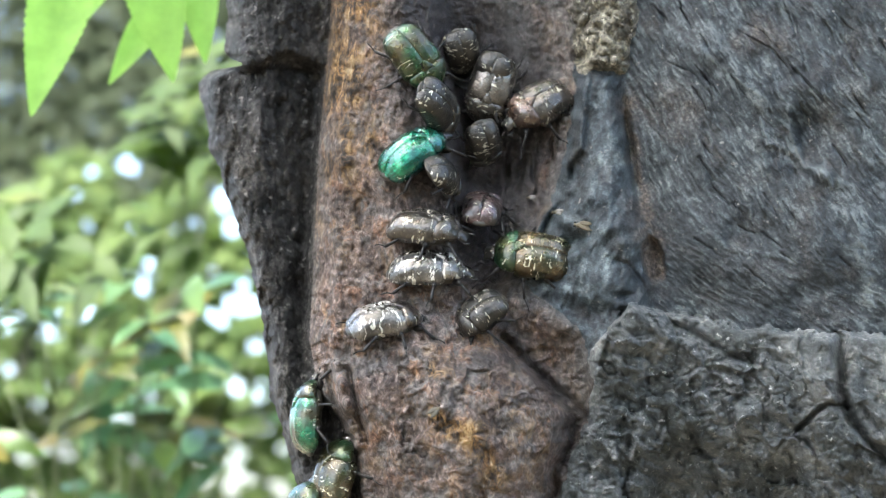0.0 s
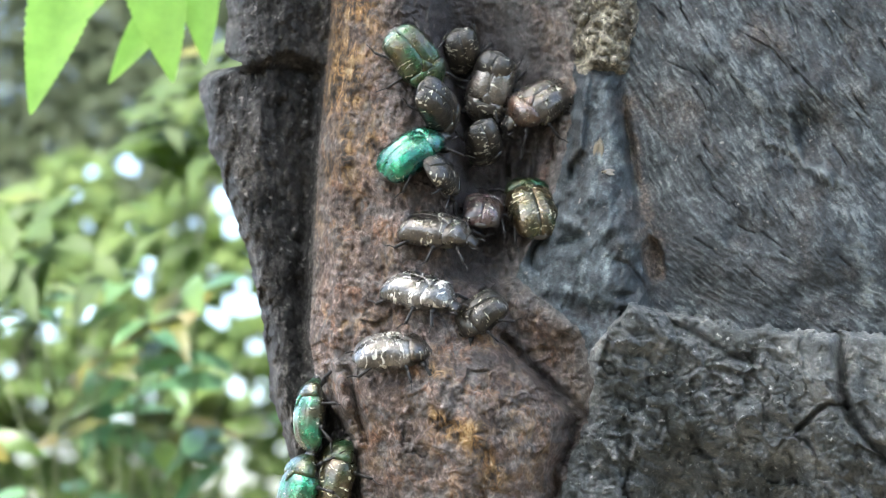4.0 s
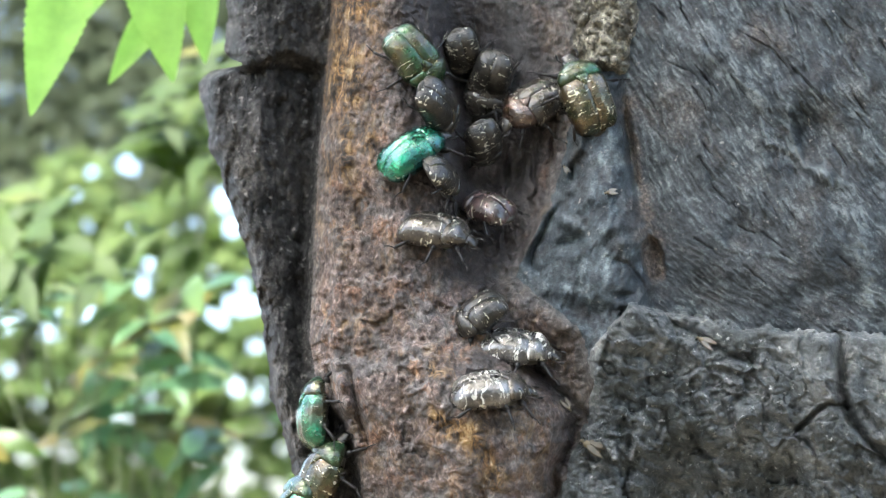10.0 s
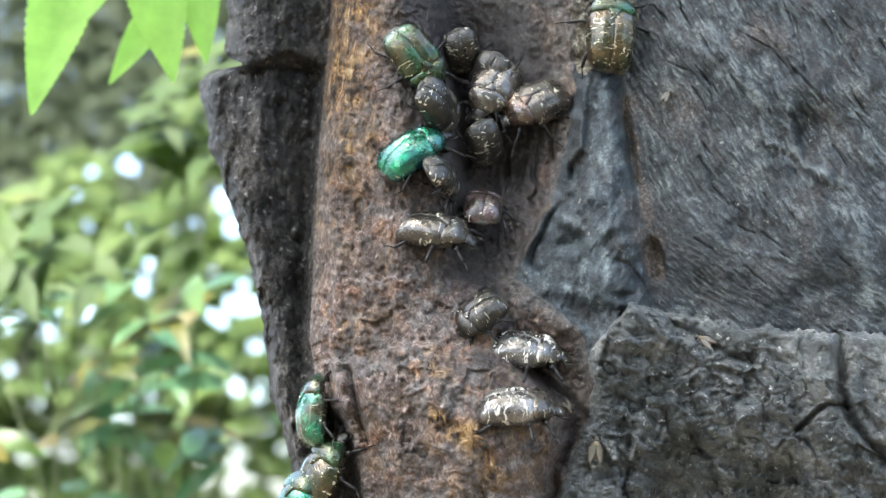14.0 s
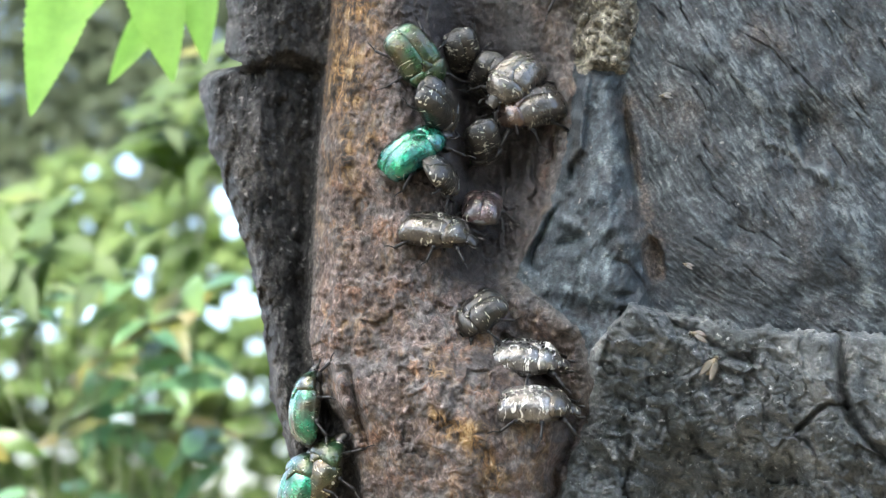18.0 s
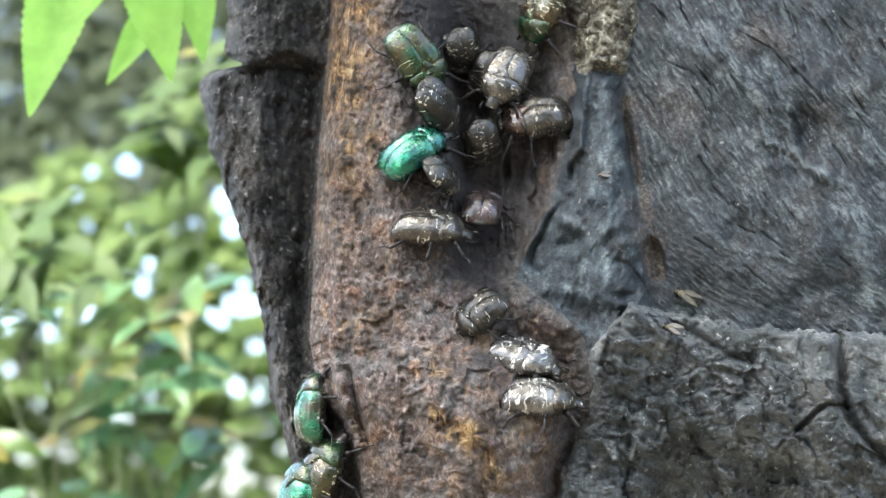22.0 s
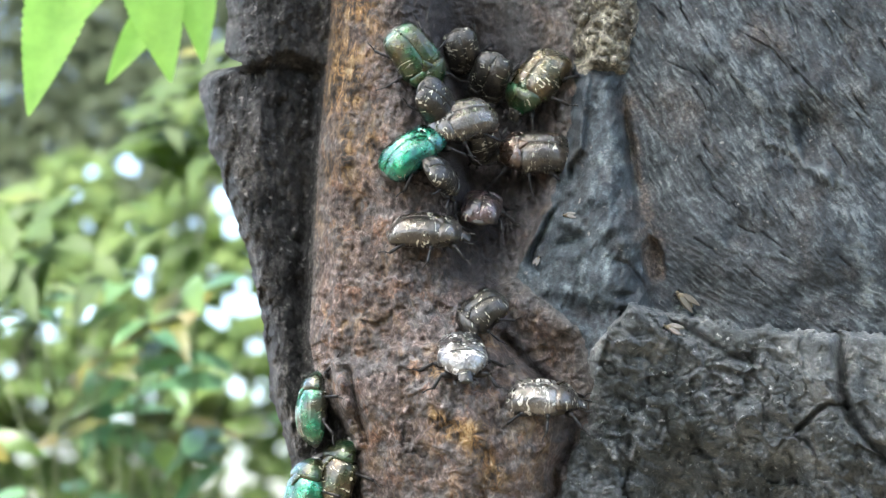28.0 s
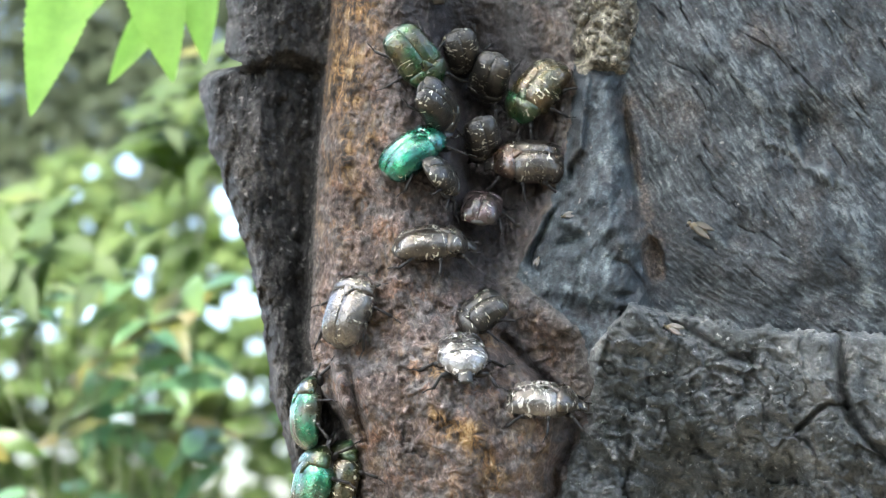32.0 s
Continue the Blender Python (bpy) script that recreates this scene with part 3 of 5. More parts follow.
def keep_one(label, other, px, py):
    """Give the specks of a region, all that is not joined to the place (px, py), to another region."""
    mask = region == label
    seen = np.zeros_like(mask)
    j0 = int((py + 180) / 1260 * (NY - 1))
    todo = [(j0, int(np.argmin(np.abs(X[j0] - px))))]
    while todo:
        j, i = todo.pop()
        if 0 <= j < NY and 0 <= i < NX and mask[j, i] and not seen[j, i]:
            seen[j, i] = True
            todo += [(j + 1, i), (j - 1, i), (j, i + 1), (j, i - 1)]
    region[mask & ~seen] = other


keep_one(6, 1, 1060, 300)
keep_one(2, 6, 1350, 200)
keep_one(3, 2, 1250, 750)
keep_one(5, 6, 1065, 60)
keep_one(1, 6, 680, 400)
cell = region[:-1, :-1]
idx = np.arange(NY * NX).reshape(NY, NX)
flat = CO.reshape(-1, 3) - np.array(tree.location)
NAMES = [("bark_ridge", BARK, "dark furrowed bark with a broken outer edge"), ("bare_wood", SAPWOOD, "rust brown and ochre bare wood wet with sap"),
         ("callus_wood", CALLUS, "weathered blue-grey callus wood with slanting grain"), ("bark_plate", BARK_PLATE, "lumpy dark grey bark plate with deep cracks"),
         ("bark_strip", BARK_PLATE, "grey bark strip beyond a deep crack"), ("bark_knob", BARK_PALE, "pale lichen-grey bark knob"), ("callus_lip", CALLUS_LIP, "smooth folded blue-grey callus lip beside the wound")]
# sap stain, widened and strengthened to paint the cavity's shade into the colour
sap_shade = np.clip(np.exp(-((X - pit_x(Y) - 8) / (78 + 26 * step(420, 330, Y))) ** 2) * (0.12 + 1.08 * step(560, 420, Y)) + 0.8 * np.exp(-((X - pit_x(Y)) / 22) ** 2)
              + 0.3 * bell(X, Y, 770, 430, 110, 80) + 0.5 * bell(X, Y, 830, 60, 80, 120) + 0.8 * bell(X, Y, 835, 165, 75, 115) + 0.75 * bell(X, Y, 755, 190, 60, 140) + 0.5 * bell(X, Y, 745, 50, 45, 90) + 0.6 * bell(X, Y, 930, 150, 60, 120) + 0.15 * bell(X, Y, 975, 630, 55, 60) + 0.4 * bell(X, Y, 910, 180, 90, 130) + 0.25 * fbm(xm / 9, ym / 9, 3, 95), 0, 1)
ochre = np.clip(0.95 * step(140, 50, X - bark_x(Y)) * step(540, 260, Y) * np.clip(0.62 + 1.3 * fbm(xm / 7, ym / 13, 4, 93), 0.1, 1.1) + 0.75 * np.exp(-((along(X, Y, [(770, 735), (815, 770), (850, 800), (885, 850)]) + 14 * fbm(X / 30, Y / 30, 2, 96)) / 16) ** 2) + 0.35 * bell(X, Y, 930, 850, 60, 40) + 0.9 * bell(X, Y, 812, 762, 38, 26) + 0.7 * bell(X, Y, 768, 660, 42, 24) + 0.6 * bell(X, Y, 622, 585, 20, 24, 30) + 0.6 * bell(X, Y, 690, 560, 40, 16) + 0.5 * bell(X, Y, 960, 790, 24, 40, -25) + 0.5 * fbm(xm / 9, ym / 9, 4, 97) - 0.15, 0, 1)
greyed = (1 - 0.75 * bell(X, Y, 915, 215, 75, 150)) * np.clip(0.75 * step(-70, 0, X - wood_x(Y) + 30 * fbm(X / 30, Y / 30, 3, 98)) * step(420, 520, Y) * step(760, 690, Y) + step(20, 110, X - pit_x(Y)) * step(600, 500, Y) * (0.62 + 0.8 * fbm(xm / 5, ym / 40, 3, 99)) + 0.5 * step(22, 0, X - bark_x(Y)), 0, 1)
for k, (name, mat, label) in enumerate(NAMES):
    js, is_ = np.nonzero(cell == k)
    quads = np.stack([idx[js, is_], idx[js + 1, is_], idx[js + 1, is_ + 1], idx[js, is_ + 1]], -1)
    used, inv = np.unique(quads, return_inverse=True)
    me = mesh_of(name, flat[used], inv.reshape(-1, 4))
    if k == 1:
        for an, arr in (("sap_shade", sap_shade), ("ochre", ochre), ("grey", greyed)):
            a = me.attributes.new(an, "FLOAT", "POINT")
            a.data.foreach_set("value", arr.ravel()[used].astype(np.float32))
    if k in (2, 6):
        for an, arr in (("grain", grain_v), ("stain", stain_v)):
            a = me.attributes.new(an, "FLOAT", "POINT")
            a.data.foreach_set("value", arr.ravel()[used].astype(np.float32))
    link(name, me, mat, tree, label)


# the rest of the trunk, round the back, down to the root flare and up
def trunk_core():
    nz, na = 220, 150
    zs, an = np.linspace(-0.03, 5.6, nz), np.linspace(0, 2 * np.pi, na, endpoint=False)
    A, Z = np.meshgrid(an, zs)
    r = 0.232 + 0.20 * np.exp(-np.maximum(Z, 0) / 0.18) - 0.012 * np.maximum(Z - 2, 0) ** 1.5
    c1, c2 = worley(A * 9 / np.pi * 2, Z * 16, 12)
    r = r + 0.012 * np.minimum(c2 - c1, 0.5) + 0.008 * fbm(np.cos(A) * 5 + 9, Z * 6 + np.sin(A) * 5, 4, 14) - 0.006
    r = r * np.where(zs > 5.57, 0.02, 1)[:, None]
    co = np.stack([r * np.cos(A), r * np.sin(A), Z], -1).reshape(-1, 3)
    g = np.arange(nz * na).reshape(nz, na)
    q = np.stack([g[:-1], np.roll(g[:-1], -1, 1), np.roll(g[1:], -1, 1), g[1:]], -1).reshape(-1, 4)
    link("trunk", mesh_of("trunk", co, q), BARK, tree, "dark furrowed bark round the trunk")


trunk_core()

# ---- ground ----
def ground_sheet():
    n = 90
    g = np.sign(np.linspace(-1, 1, n)) * np.abs(np.linspace(-1, 1, n)) ** 4 * 400
    gx, gy = np.meshgrid(g, g)
    gz = 0.03 * fbm(gx / 1.5, gy / 1.5, 3, 7) * np.exp(-np.hypot(gx, gy) / 30) - 0.02
    ids = np.arange(n * n).reshape(n, n)
    q = np.stack([ids[:-1, :-1], ids[:-1, 1:], ids[1:, 1:], ids[1:, :-1]], -1).reshape(-1, 4)
    # brown litter, its colour darkened in place of the shade of trees above
    m = bark_material("leaf_litter_shaded", (0.02, 0.015, 0.010), (0.045, 0.035, 0.02), (0.08, 0.065, 0.035), 0.9, 0.03)
    tagged(link("ground", mesh_of("ground", np.stack([gx, gy, gz], -1).reshape(-1, 3), q), m, None), "woodland floor with brown leaf litter", "ground", kind="structure")


ground_sheet()


# ---- foliage ----
def leaf_arrays(base, way, normal, length, width, droop, n=5, teeth=0, fold=0.12):
    """One leaf: pointed oval, folded a little along its rib and drooping; returns points and quads."""
    way, normal = np.array(way, float), np.array(normal, float)
    way /= np.linalg.norm(way)
    normal = normal - way * normal.dot(way)
    normal /= np.linalg.norm(normal) + 1e-9
    side = np.cross(normal, way)
    pts = []
    m = n * (2 if teeth else 1)
    for i in range(m + 1):
        s = i / m
        w = width * 0.5 * (0.04 + 1.0 * math.sin(math.pi * s ** 0.8) ** 0.9 * (1 - 0.25 * s)) if 0 < s < 1 else width * 0.012
        if teeth and i % 2 and 0 < s < 1:
            w *= 1.0 + teeth
        c = np.array(base) + way * length * s - normal * droop * length * s * s
        f = normal * fold * w
        pts += [c - side * w + f, c, c + side * w + f]
    q = []
    for i in range(m):
        a = 3 * i
        q += [(a, a + 1, a + 4, a + 3), (a + 1, a + 2, a + 5, a + 4)]
    return pts, q


def stem_arrays(pts, r0, r1, n=5):
    out, q = [], []
    pts = [np.array(p, float) for p in pts]
    for i, p in enumerate(pts):
        a = pts[min(i + 1, len(pts) - 1)] - pts[max(i - 1, 0)]
        a /= np.linalg.norm(a) + 1e-9
        b = np.cross(a, (0.3, 0.9, 0.1))
        b /= np.linalg.norm(b)
        c = np.cross(a, b)
        r = r0 + (r1 - r0) * i / (len(pts) - 1)
        out += [p + r * (b * math.cos(2 * math.pi * k / n) + c * math.sin(2 * math.pi * k / n)) for k in range(n)]
    for i in range(len(pts) - 1):
        for k in range(n):
            q.append((i * n + k, i * n + (k + 1) % n, (i + 1) * n + (k + 1) % n, (i + 1) * n + k))
    return out, q


def gather(pieces):
    co, q, o = [], [], 0
    for p, f in pieces:
        co += p
        q += [[i + o for i in x] for x in f]
        o += len(p)
    return np.array(co), np.array(q)


YOUNG = leaf_material("leaf_young", [(0.0, (0.031, 0.059, 0.011)), (0.5, (0.048, 0.084, 0.015)), (0.9, (0.066, 0.102, 0.018)), (1.0, (0.110, 0.110, 0.018))], 0.58, 0.48)
MATURE = leaf_material("leaf_mature", [(0.0, (0.052, 0.122, 0.070)), (0.5, (0.085, 0.170, 0.092)), (0.85, (0.120, 0.190, 0.060)), (1.0, (0.140, 0.175, 0.050))], 0.33, 0.55)
# far leaves: haze greyed into the first colour, sunlight put into the second
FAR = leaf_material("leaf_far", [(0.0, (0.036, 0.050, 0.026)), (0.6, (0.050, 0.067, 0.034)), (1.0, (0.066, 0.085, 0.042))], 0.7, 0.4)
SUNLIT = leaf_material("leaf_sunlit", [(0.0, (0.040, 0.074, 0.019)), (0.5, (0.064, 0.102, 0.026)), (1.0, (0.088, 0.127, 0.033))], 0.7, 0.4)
OLIVE = leaf_material("leaf_olive", [(0.0, (0.050, 0.070, 0.014)), (0.6, (0.085, 0.085, 0.017)), (1.0, (0.125, 0.095, 0.020))], 0.4, 0.45)
NEAR = leaf_material("leaf_near", [(0.0, (0.230, 0.400, 0.100)), (1.0, (0.260, 0.440, 0.115))], 0.4, 0.6)
GREEN_TWIG = plain("green_twig", (0.075, 0.095, 0.035), 0.6)
TWIG = bark_material("twig_bark", (0.03, 0.025, 0.018), (0.07, 0.055, 0.04), (0.12, 0.10, 0.07), 0.8, 1.0)


def spot(px, py, y):
    """Place on a sight line at world depth y."""
    return at_plane(px, py, (D - y) * 1000)


# small openings in the wood behind, where the bright sky shows, as sight lines
WIDE_GAPS = [(228, 290), (395, 355), (412, 540), (440, 541), (155, 553), (5, 572), (25, 655), (415, 686), (460, 690), (455, 612), (415, 800), (413, 397), (55, 605), (500, 865), (412, 846)]
FINE_GAPS = [(160, 305), (340, 302), (133, 345), (105, 378), (152, 398), (235, 402), (310, 402), (346, 398), (250, 500), (380, 480), (430, 500), (355, 552), (110, 555), (95, 592), (45, 568),
             (320, 675), (365, 677), (497, 800), (285, 835), (440, 852), (60, 880)]

_r = random.Random(77)
FINE_GAPS += [(_r.uniform(0, 480), _r.uniform(420, 880)) for _ in range(26)]


def clear(p, grow=1.0):
    """Whether a place keeps out of the openings."""
    v = Vector(p) - EYE
    d = v.dot(FWD)
    px, py = 784 + v.x / d * F, 441 - v.dot(UP) / d * F
    return all((px - x) ** 2 + (py - y) ** 2 > (grow * r) ** 2 for gaps, r in ((WIDE_GAPS, 22), (FINE_GAPS, 15)) for x, y in gaps)


def shrub(name, foot, hubs, box, depth, count, size, mat, label, per=9, flat=0.35, seed=1):
    """A shrub: stem, limbs and whorls of pointed leaves at the ends of its twigs."""
    rng = random.Random(seed)
    root = tagged(new(name), label, "shrub", "understorey shrubs")
    root.location = foot
    off = np.array(foot)
    ends = [np.array(spot(x, y, rng.uniform(depth[0], depth[0] * 0.7 + depth[1] * 0.3))) for x, y in hubs]
    ends += [np.array(spot(rng.uniform(box[0], box[2]), rng.uniform(box[1], box[3]), rng.uniform(*depth))) for _ in range(count)]
    mid = np.mean(ends, 0)
    mid[2] -= 0.12
    link("stem", mesh_of("stem", *map(np.array, stem_arrays([(0, 0, 0), (mid - off) * 0.5 + (0.03, 0.02, 0), mid - off], 0.0025, 0.001, 7))), GREEN_TWIG, root)
    leaves = []
    for k, c in enumerate(ends):
        bend = (mid + c) / 2 + (0, 0, -0.04)
        link("branch", mesh_of("branch", *map(np.array, stem_arrays([mid - off, bend - off, c - off], 0.0006, 0.0004, 4))), GREEN_TWIG, root)
        axis = np.array([rng.uniform(-0.5, 0.5), rng.uniform(-1.1, -0.3), rng.uniform(0.5, 1.1)])
        axis /= np.linalg.norm(axis)
        e1 = np.cross(axis, (0.2, 1, 0.1))
        e1 /= np.linalg.norm(e1)
        e2 = np.cross(axis, e1)
        a0 = rng.uniform(0, 6.3)
        for i in range(per):
            a = a0 + i * 2.4 + rng.uniform(-0.2, 0.2)
            w = e1 * math.cos(a) + e2 * math.sin(a) + axis * rng.uniform(0.0, flat)
            L = size * rng.uniform(0.7, 1.2)
            if all(clear(c + w * L * f, 1.8) for f in (0.15, 0.4, 0.65, 0.9)):
                leaves.append(leaf_arrays(c - off - axis * 0.003 * i, w, axis, L, L * rng.uniform(0.32, 0.40), rng.uniform(0.15, 0.5), 7))
    co, q = gather(leaves)
    tagged(link("crown", mesh_of("crown", co, q), mat, root), kind="stuff")
    return root


def far_tree(foot, box, depth, count, size, mat, label, seed):
    """A tree further off: tall stem, boughs, and a closed wall of leaves with small openings."""
    rng = random.Random(seed)
    root = tagged(new("far_tree"), label, "tree", "trees of the wood behind")
    root.location = foot
    off = np.array(foot)
    leaves = []
    for _ in range(count):
        px, py = rng.uniform(box[0], box[2]), rng.uniform(box[1], box[3])
        if py < box[1] + 150 * vnoise(np.array(px / 55.0), np.array(0.0), seed):
            continue
        c = np.array(spot(px, py, rng.uniform(*depth)))
        w = np.array((rng.uniform(-1, 1), rng.uniform(-0.5, 0.5), rng.uniform(-0.9, 0.5)))
        L = size * rng.uniform(0.7, 1.3)
        if clear(c + w * L * 0.4) and clear(c + w * L * 0.8, 0.8):
            leaves.append(leaf_arrays(c - off, w, (rng.uniform(-0.6, 0.6), -1, rng.uniform(0.1, 1.2)), L, L * 0.5, 0.15, 3))
    co, q = gather(leaves)
    tagged(link("crown", mesh_of("crown", co, q), mat, root), kind="stuff")
    mid = np.array(spot((box[0] + box[2]) / 2, (box[1] + box[3]) / 2, depth[1] + 0.3)) - off
    co, q = gather([stem_arrays([(0, 0, 0), mid * (0.4, 0.4, 0.5), mid], 0.09, 0.03, 9)])
    link("trunk", mesh_of("trunk", co, q), BARK, root)
    for k in range(7):
        end = np.array(spot(rng.uniform(box[0], box[2]), rng.uniform(box[1], box[3]), depth[1] + 0.1))
        if clear(end, 1.3) and clear((end + mid + off) / 2, 1.3):
            link("bough", mesh_of("bough", *map(np.array, stem_arrays([mid, (mid + end - off) / 2 + (0, 0, 0.05), end - off], 0.02, 0.006, 6))), TWIG, root)


def foliage():
    rng = random.Random(4)
    shrub("young_shrub", (-0.45, 1.05, -0.02), [(255, 378), (95, 478), (330, 330), (165, 440), (60, 395), (20, 450)], (-80, 330, 430, 520), (0.84, 1.1), 9, 0.046, YOUNG, "shrub with whorls of yellow-green young leaves", seed=3)
    shrub("young_shrub", (-0.25, 1.3, -0.02), [(315, 225), (365, 160), (290, 180), (375, 260), (360, 95), (335, 280)], (250, 90, 420, 330), (0.95, 1.2), 5, 0.047, YOUNG, "shrub with broad olive-green leaves", seed=6)
    shrub("glossy_shrub", (-0.36, 1.1, -0.02), [(370, 600), (245, 650), (120, 790), (280, 760), (330, 800), (60, 690), (180, 700), (420, 640), (390, 760), (250, 570), (330, 480), (230, 480)], (-80, 500, 500, 900), (0.86, 1.15), 10, 0.044, MATURE, "shrub with glossy blue-green leaves", seed=8)
    shrub("golden_shrub", (-0.32, 1.2, -0.02), [(170, 620), (280, 560), (90, 770), (330, 745), (20, 800)], (-60, 540, 480, 880), (0.86, 1.05), 3, 0.046, OLIVE, "shrub with olive and yellowing leaves", seed=12, per=5)
    shrub("low_shrub", (-0.4, 1.6, -0.02), [], (-120, 520, 600, 980), (1.3, 1.7), 12, 0.05, YOUNG, "shrub with mid-green pointed leaves", seed=15)
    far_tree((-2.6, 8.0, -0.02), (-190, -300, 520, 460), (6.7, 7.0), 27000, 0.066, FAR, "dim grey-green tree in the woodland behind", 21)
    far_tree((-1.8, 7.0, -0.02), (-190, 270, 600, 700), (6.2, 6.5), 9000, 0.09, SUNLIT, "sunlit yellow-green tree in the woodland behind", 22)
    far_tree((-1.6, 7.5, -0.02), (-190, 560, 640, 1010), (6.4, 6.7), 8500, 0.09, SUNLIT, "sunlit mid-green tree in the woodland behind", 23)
    # unseen trees behind the camera and to the side, added to block low sky light
    for x, y, h in ((-5.5, -2.5, 5.0), (-1.5, -5.5, 5.5), (3.0, -5.0, 5.2), (5.5, -1.0, 5.5), (-6.0, 2.0, 5.0), (5.0, 4.5, 6.0), (0.8, -3.6, 4.2)):
        root = tagged(new("sky_screen_tree"), "unseen leafy green tree added to screen off low sky light", "tree", "woodland trees")
        root.location = (x, y, -0.02)
        leaves = []
        for k in range(190):
            c = np.array((rng.gauss(0, 0.85), rng.gauss(0, 0.85), h * rng.uniform(0.2, 1.0)))
            for q in range(6):
                L = rng.uniform(0.22, 0.4)
                leaves.append(leaf_arrays(c, (rng.uniform(-1, 1), rng.uniform(-1, 1), rng.uniform(-0.7, 0.5)), (rng.uniform(-0.6, 0.6), rng.uniform(-0.6, 0.6), 1), L, L * 0.5, 0.25, 3))
        co, q = gather(leaves)
        tagged(link("crown", mesh_of("crown", co, q), FAR, root), kind="stuff")
        co, q = gather([stem_arrays([(0, 0, 0), (0.06, 0.03, h * 0.3), (-0.04, 0.05, h * 0.6), (0.02, 0, h * 0.95)], 0.14, 0.03, 9)])
        link("trunk", mesh_of("trunk", co, q), BARK, root)


foliage()


def shade_boughs():
    """Unseen oak boughs, added over and before the trunk to keep the wound in half shade, and the tree's top."""
    rng = random.Random(9)
    leaves = []
    off = np.array(tree.location)
    boughs = [np.array((rng.gauss(-0.45, 0.34), rng.gauss(-0.08, 0.28), rng.uniform(2.55, 3.05))) for _ in range(42)]
    while len(boughs) < 175:
        c = np.array((rng.gauss(-0.1, 0.9), rng.gauss(-0.4, 0.8), rng.uniform(2.9, 3.9)))
        if c[1] < 0.55:
            boughs.append(c)
    wood = [stem_arrays([np.array((0.1, D + 0.12, 2.75)) - off, np.array((-0.3, 0.25, 2.85)) - off, np.array((-0.9, -0.1, 2.8)) - off], 0.04, 0.012, 8)]
    for c in boughs:
        wood.append(stem_arrays([np.array((-0.55, 0.08, 2.83)) - off, (c + np.array((-0.55, 0.08, 2.83))) / 2 - off, c - off], 0.008, 0.003, 5))
        for k in range(9):
            w = (rng.uniform(-1, 1), rng.uniform(-1, 1), rng.uniform(-0.5, 0.4))
            L = rng.uniform(0.08, 0.13)
            leaves.append(leaf_arrays(c - off, w, (rng.uniform(-0.5, 0.5), rng.uniform(-0.5, 0.5), 1), L, L * 0.45, 0.2, 4))
    for k in range(9):
        a, z = 2.4 * k, 3.7 + 0.2 * k
        tip = np.array((1.5 * math.cos(a), 1.5 * math.sin(a), z + 0.7))
        wood.append(stem_arrays([np.array((0, 0, z - 0.2)), tip * (0.5, 0.5, 1) - (0, 0, 0.35), tip], 0.05, 0.012, 7))
        for _ in range(26):
            c = tip * rng.uniform(0.35, 1.1) * (1, 1, 0) + (rng.gauss(0, 0.3), rng.gauss(0, 0.3), tip[2] * 1.0 + rng.gauss(0, 0.3))
            if c[0] < 0.1 and -0.3 < c[1] + D + 0.27 < 2.2 and c[2] < 5:
                continue
            for _ in range(7):
                L = rng.uniform(0.12, 0.2)
                leaves.append(leaf_arrays(c, (rng.uniform(-1, 1), rng.uniform(-1, 1), rng.uniform(-0.5, 0.4)), (rng.uniform(-0.5, 0.5), rng.uniform(-0.5, 0.5), 1), L, L * 0.5, 0.2, 3))
    co, q = gather(leaves)
    tagged(link("crown", mesh_of("crown", co, q), MATURE, tree), "green oak leaves out of view, added to shade the trunk", kind="stuff")
    for k, w in enumerate(wood):
        link("limb" if k == 0 else "branch", mesh_of("limb", np.array(w[0]), np.array(w[1])), TWIG, tree)


shade_boughs()


# ---- the sprig of fresh leaves hanging into view ----
def sprig():
    root = tagged(new("leafy_sprig"), "hanging sprig of fresh saw-toothed lime-green leaves", "leaves")
    y = 0.56
    hub = np.array(spot(240, -170, y))
    root.location = hub
    specs = [((128, -50), (53, 203), 112, 0.0), ((190, -60), (128, 58), 66, 0.02), ((262, -60), (307, 142), 108, 0.0), ((282, 20), (191, 148), 62, 0.02), ((345, -50), (364, 110), 74, 0.01)]
    for a, b, w, dy in specs:
        p0, p1 = np.array(spot(*a, y + dy)), np.array(spot(*b, y + dy))
        way = p1 - p0
        L = float(np.linalg.norm(way))
        pts, q = leaf_arrays(p0 - way * 0.35 - hub, way, (0.15, -1, 0.25), L * 1.35, w / F * y * 1.12, 0.03, 22, 0.07, 0.4)
        co, q = gather([(pts, q)])
        link("leaf", mesh_of("leaf", co, q), NEAR, root)
        co, q = gather([stem_arrays([np.zeros(3), (p0 - way * 0.35 - hub) * 0.6 + (0, 0, 0.005), p0 - way * 0.33 - hub], 0.0012, 0.0007, 5)])
        link("leaf_stalk", mesh_of("leaf_stalk", co, q), TWIG, root)
    up = np.array([(-0.02, 0.0, 0.05), (-0.12, 0.1, 0.2), (-0.2, 0.2, 0.5)])
    co, q = gather([stem_arrays([(0, 0, 0), *up], 0.0014, 0.006, 6)])
    link("twig", mesh_of("twig", co, q), TWIG, root)
    return root


SPRIG = sprig()

# ---- beetles ----
BRONZE = shell_material("shell_bronze", (0.070, 0.056, 0.044), (0.026, 0.023, 0.019), 0.62, 0.28, 0.5, coat=0.75)
DARK = shell_material("shell_dark", (0.030, 0.025, 0.020), (0.013, 0.012, 0.010), 0.64, 0.34, 0.4, coat=0.45)
COPPER = shell_material("shell_copper", (0.095, 0.052, 0.034), (0.038, 0.027, 0.022), 0.42, 0.26, 0.6)
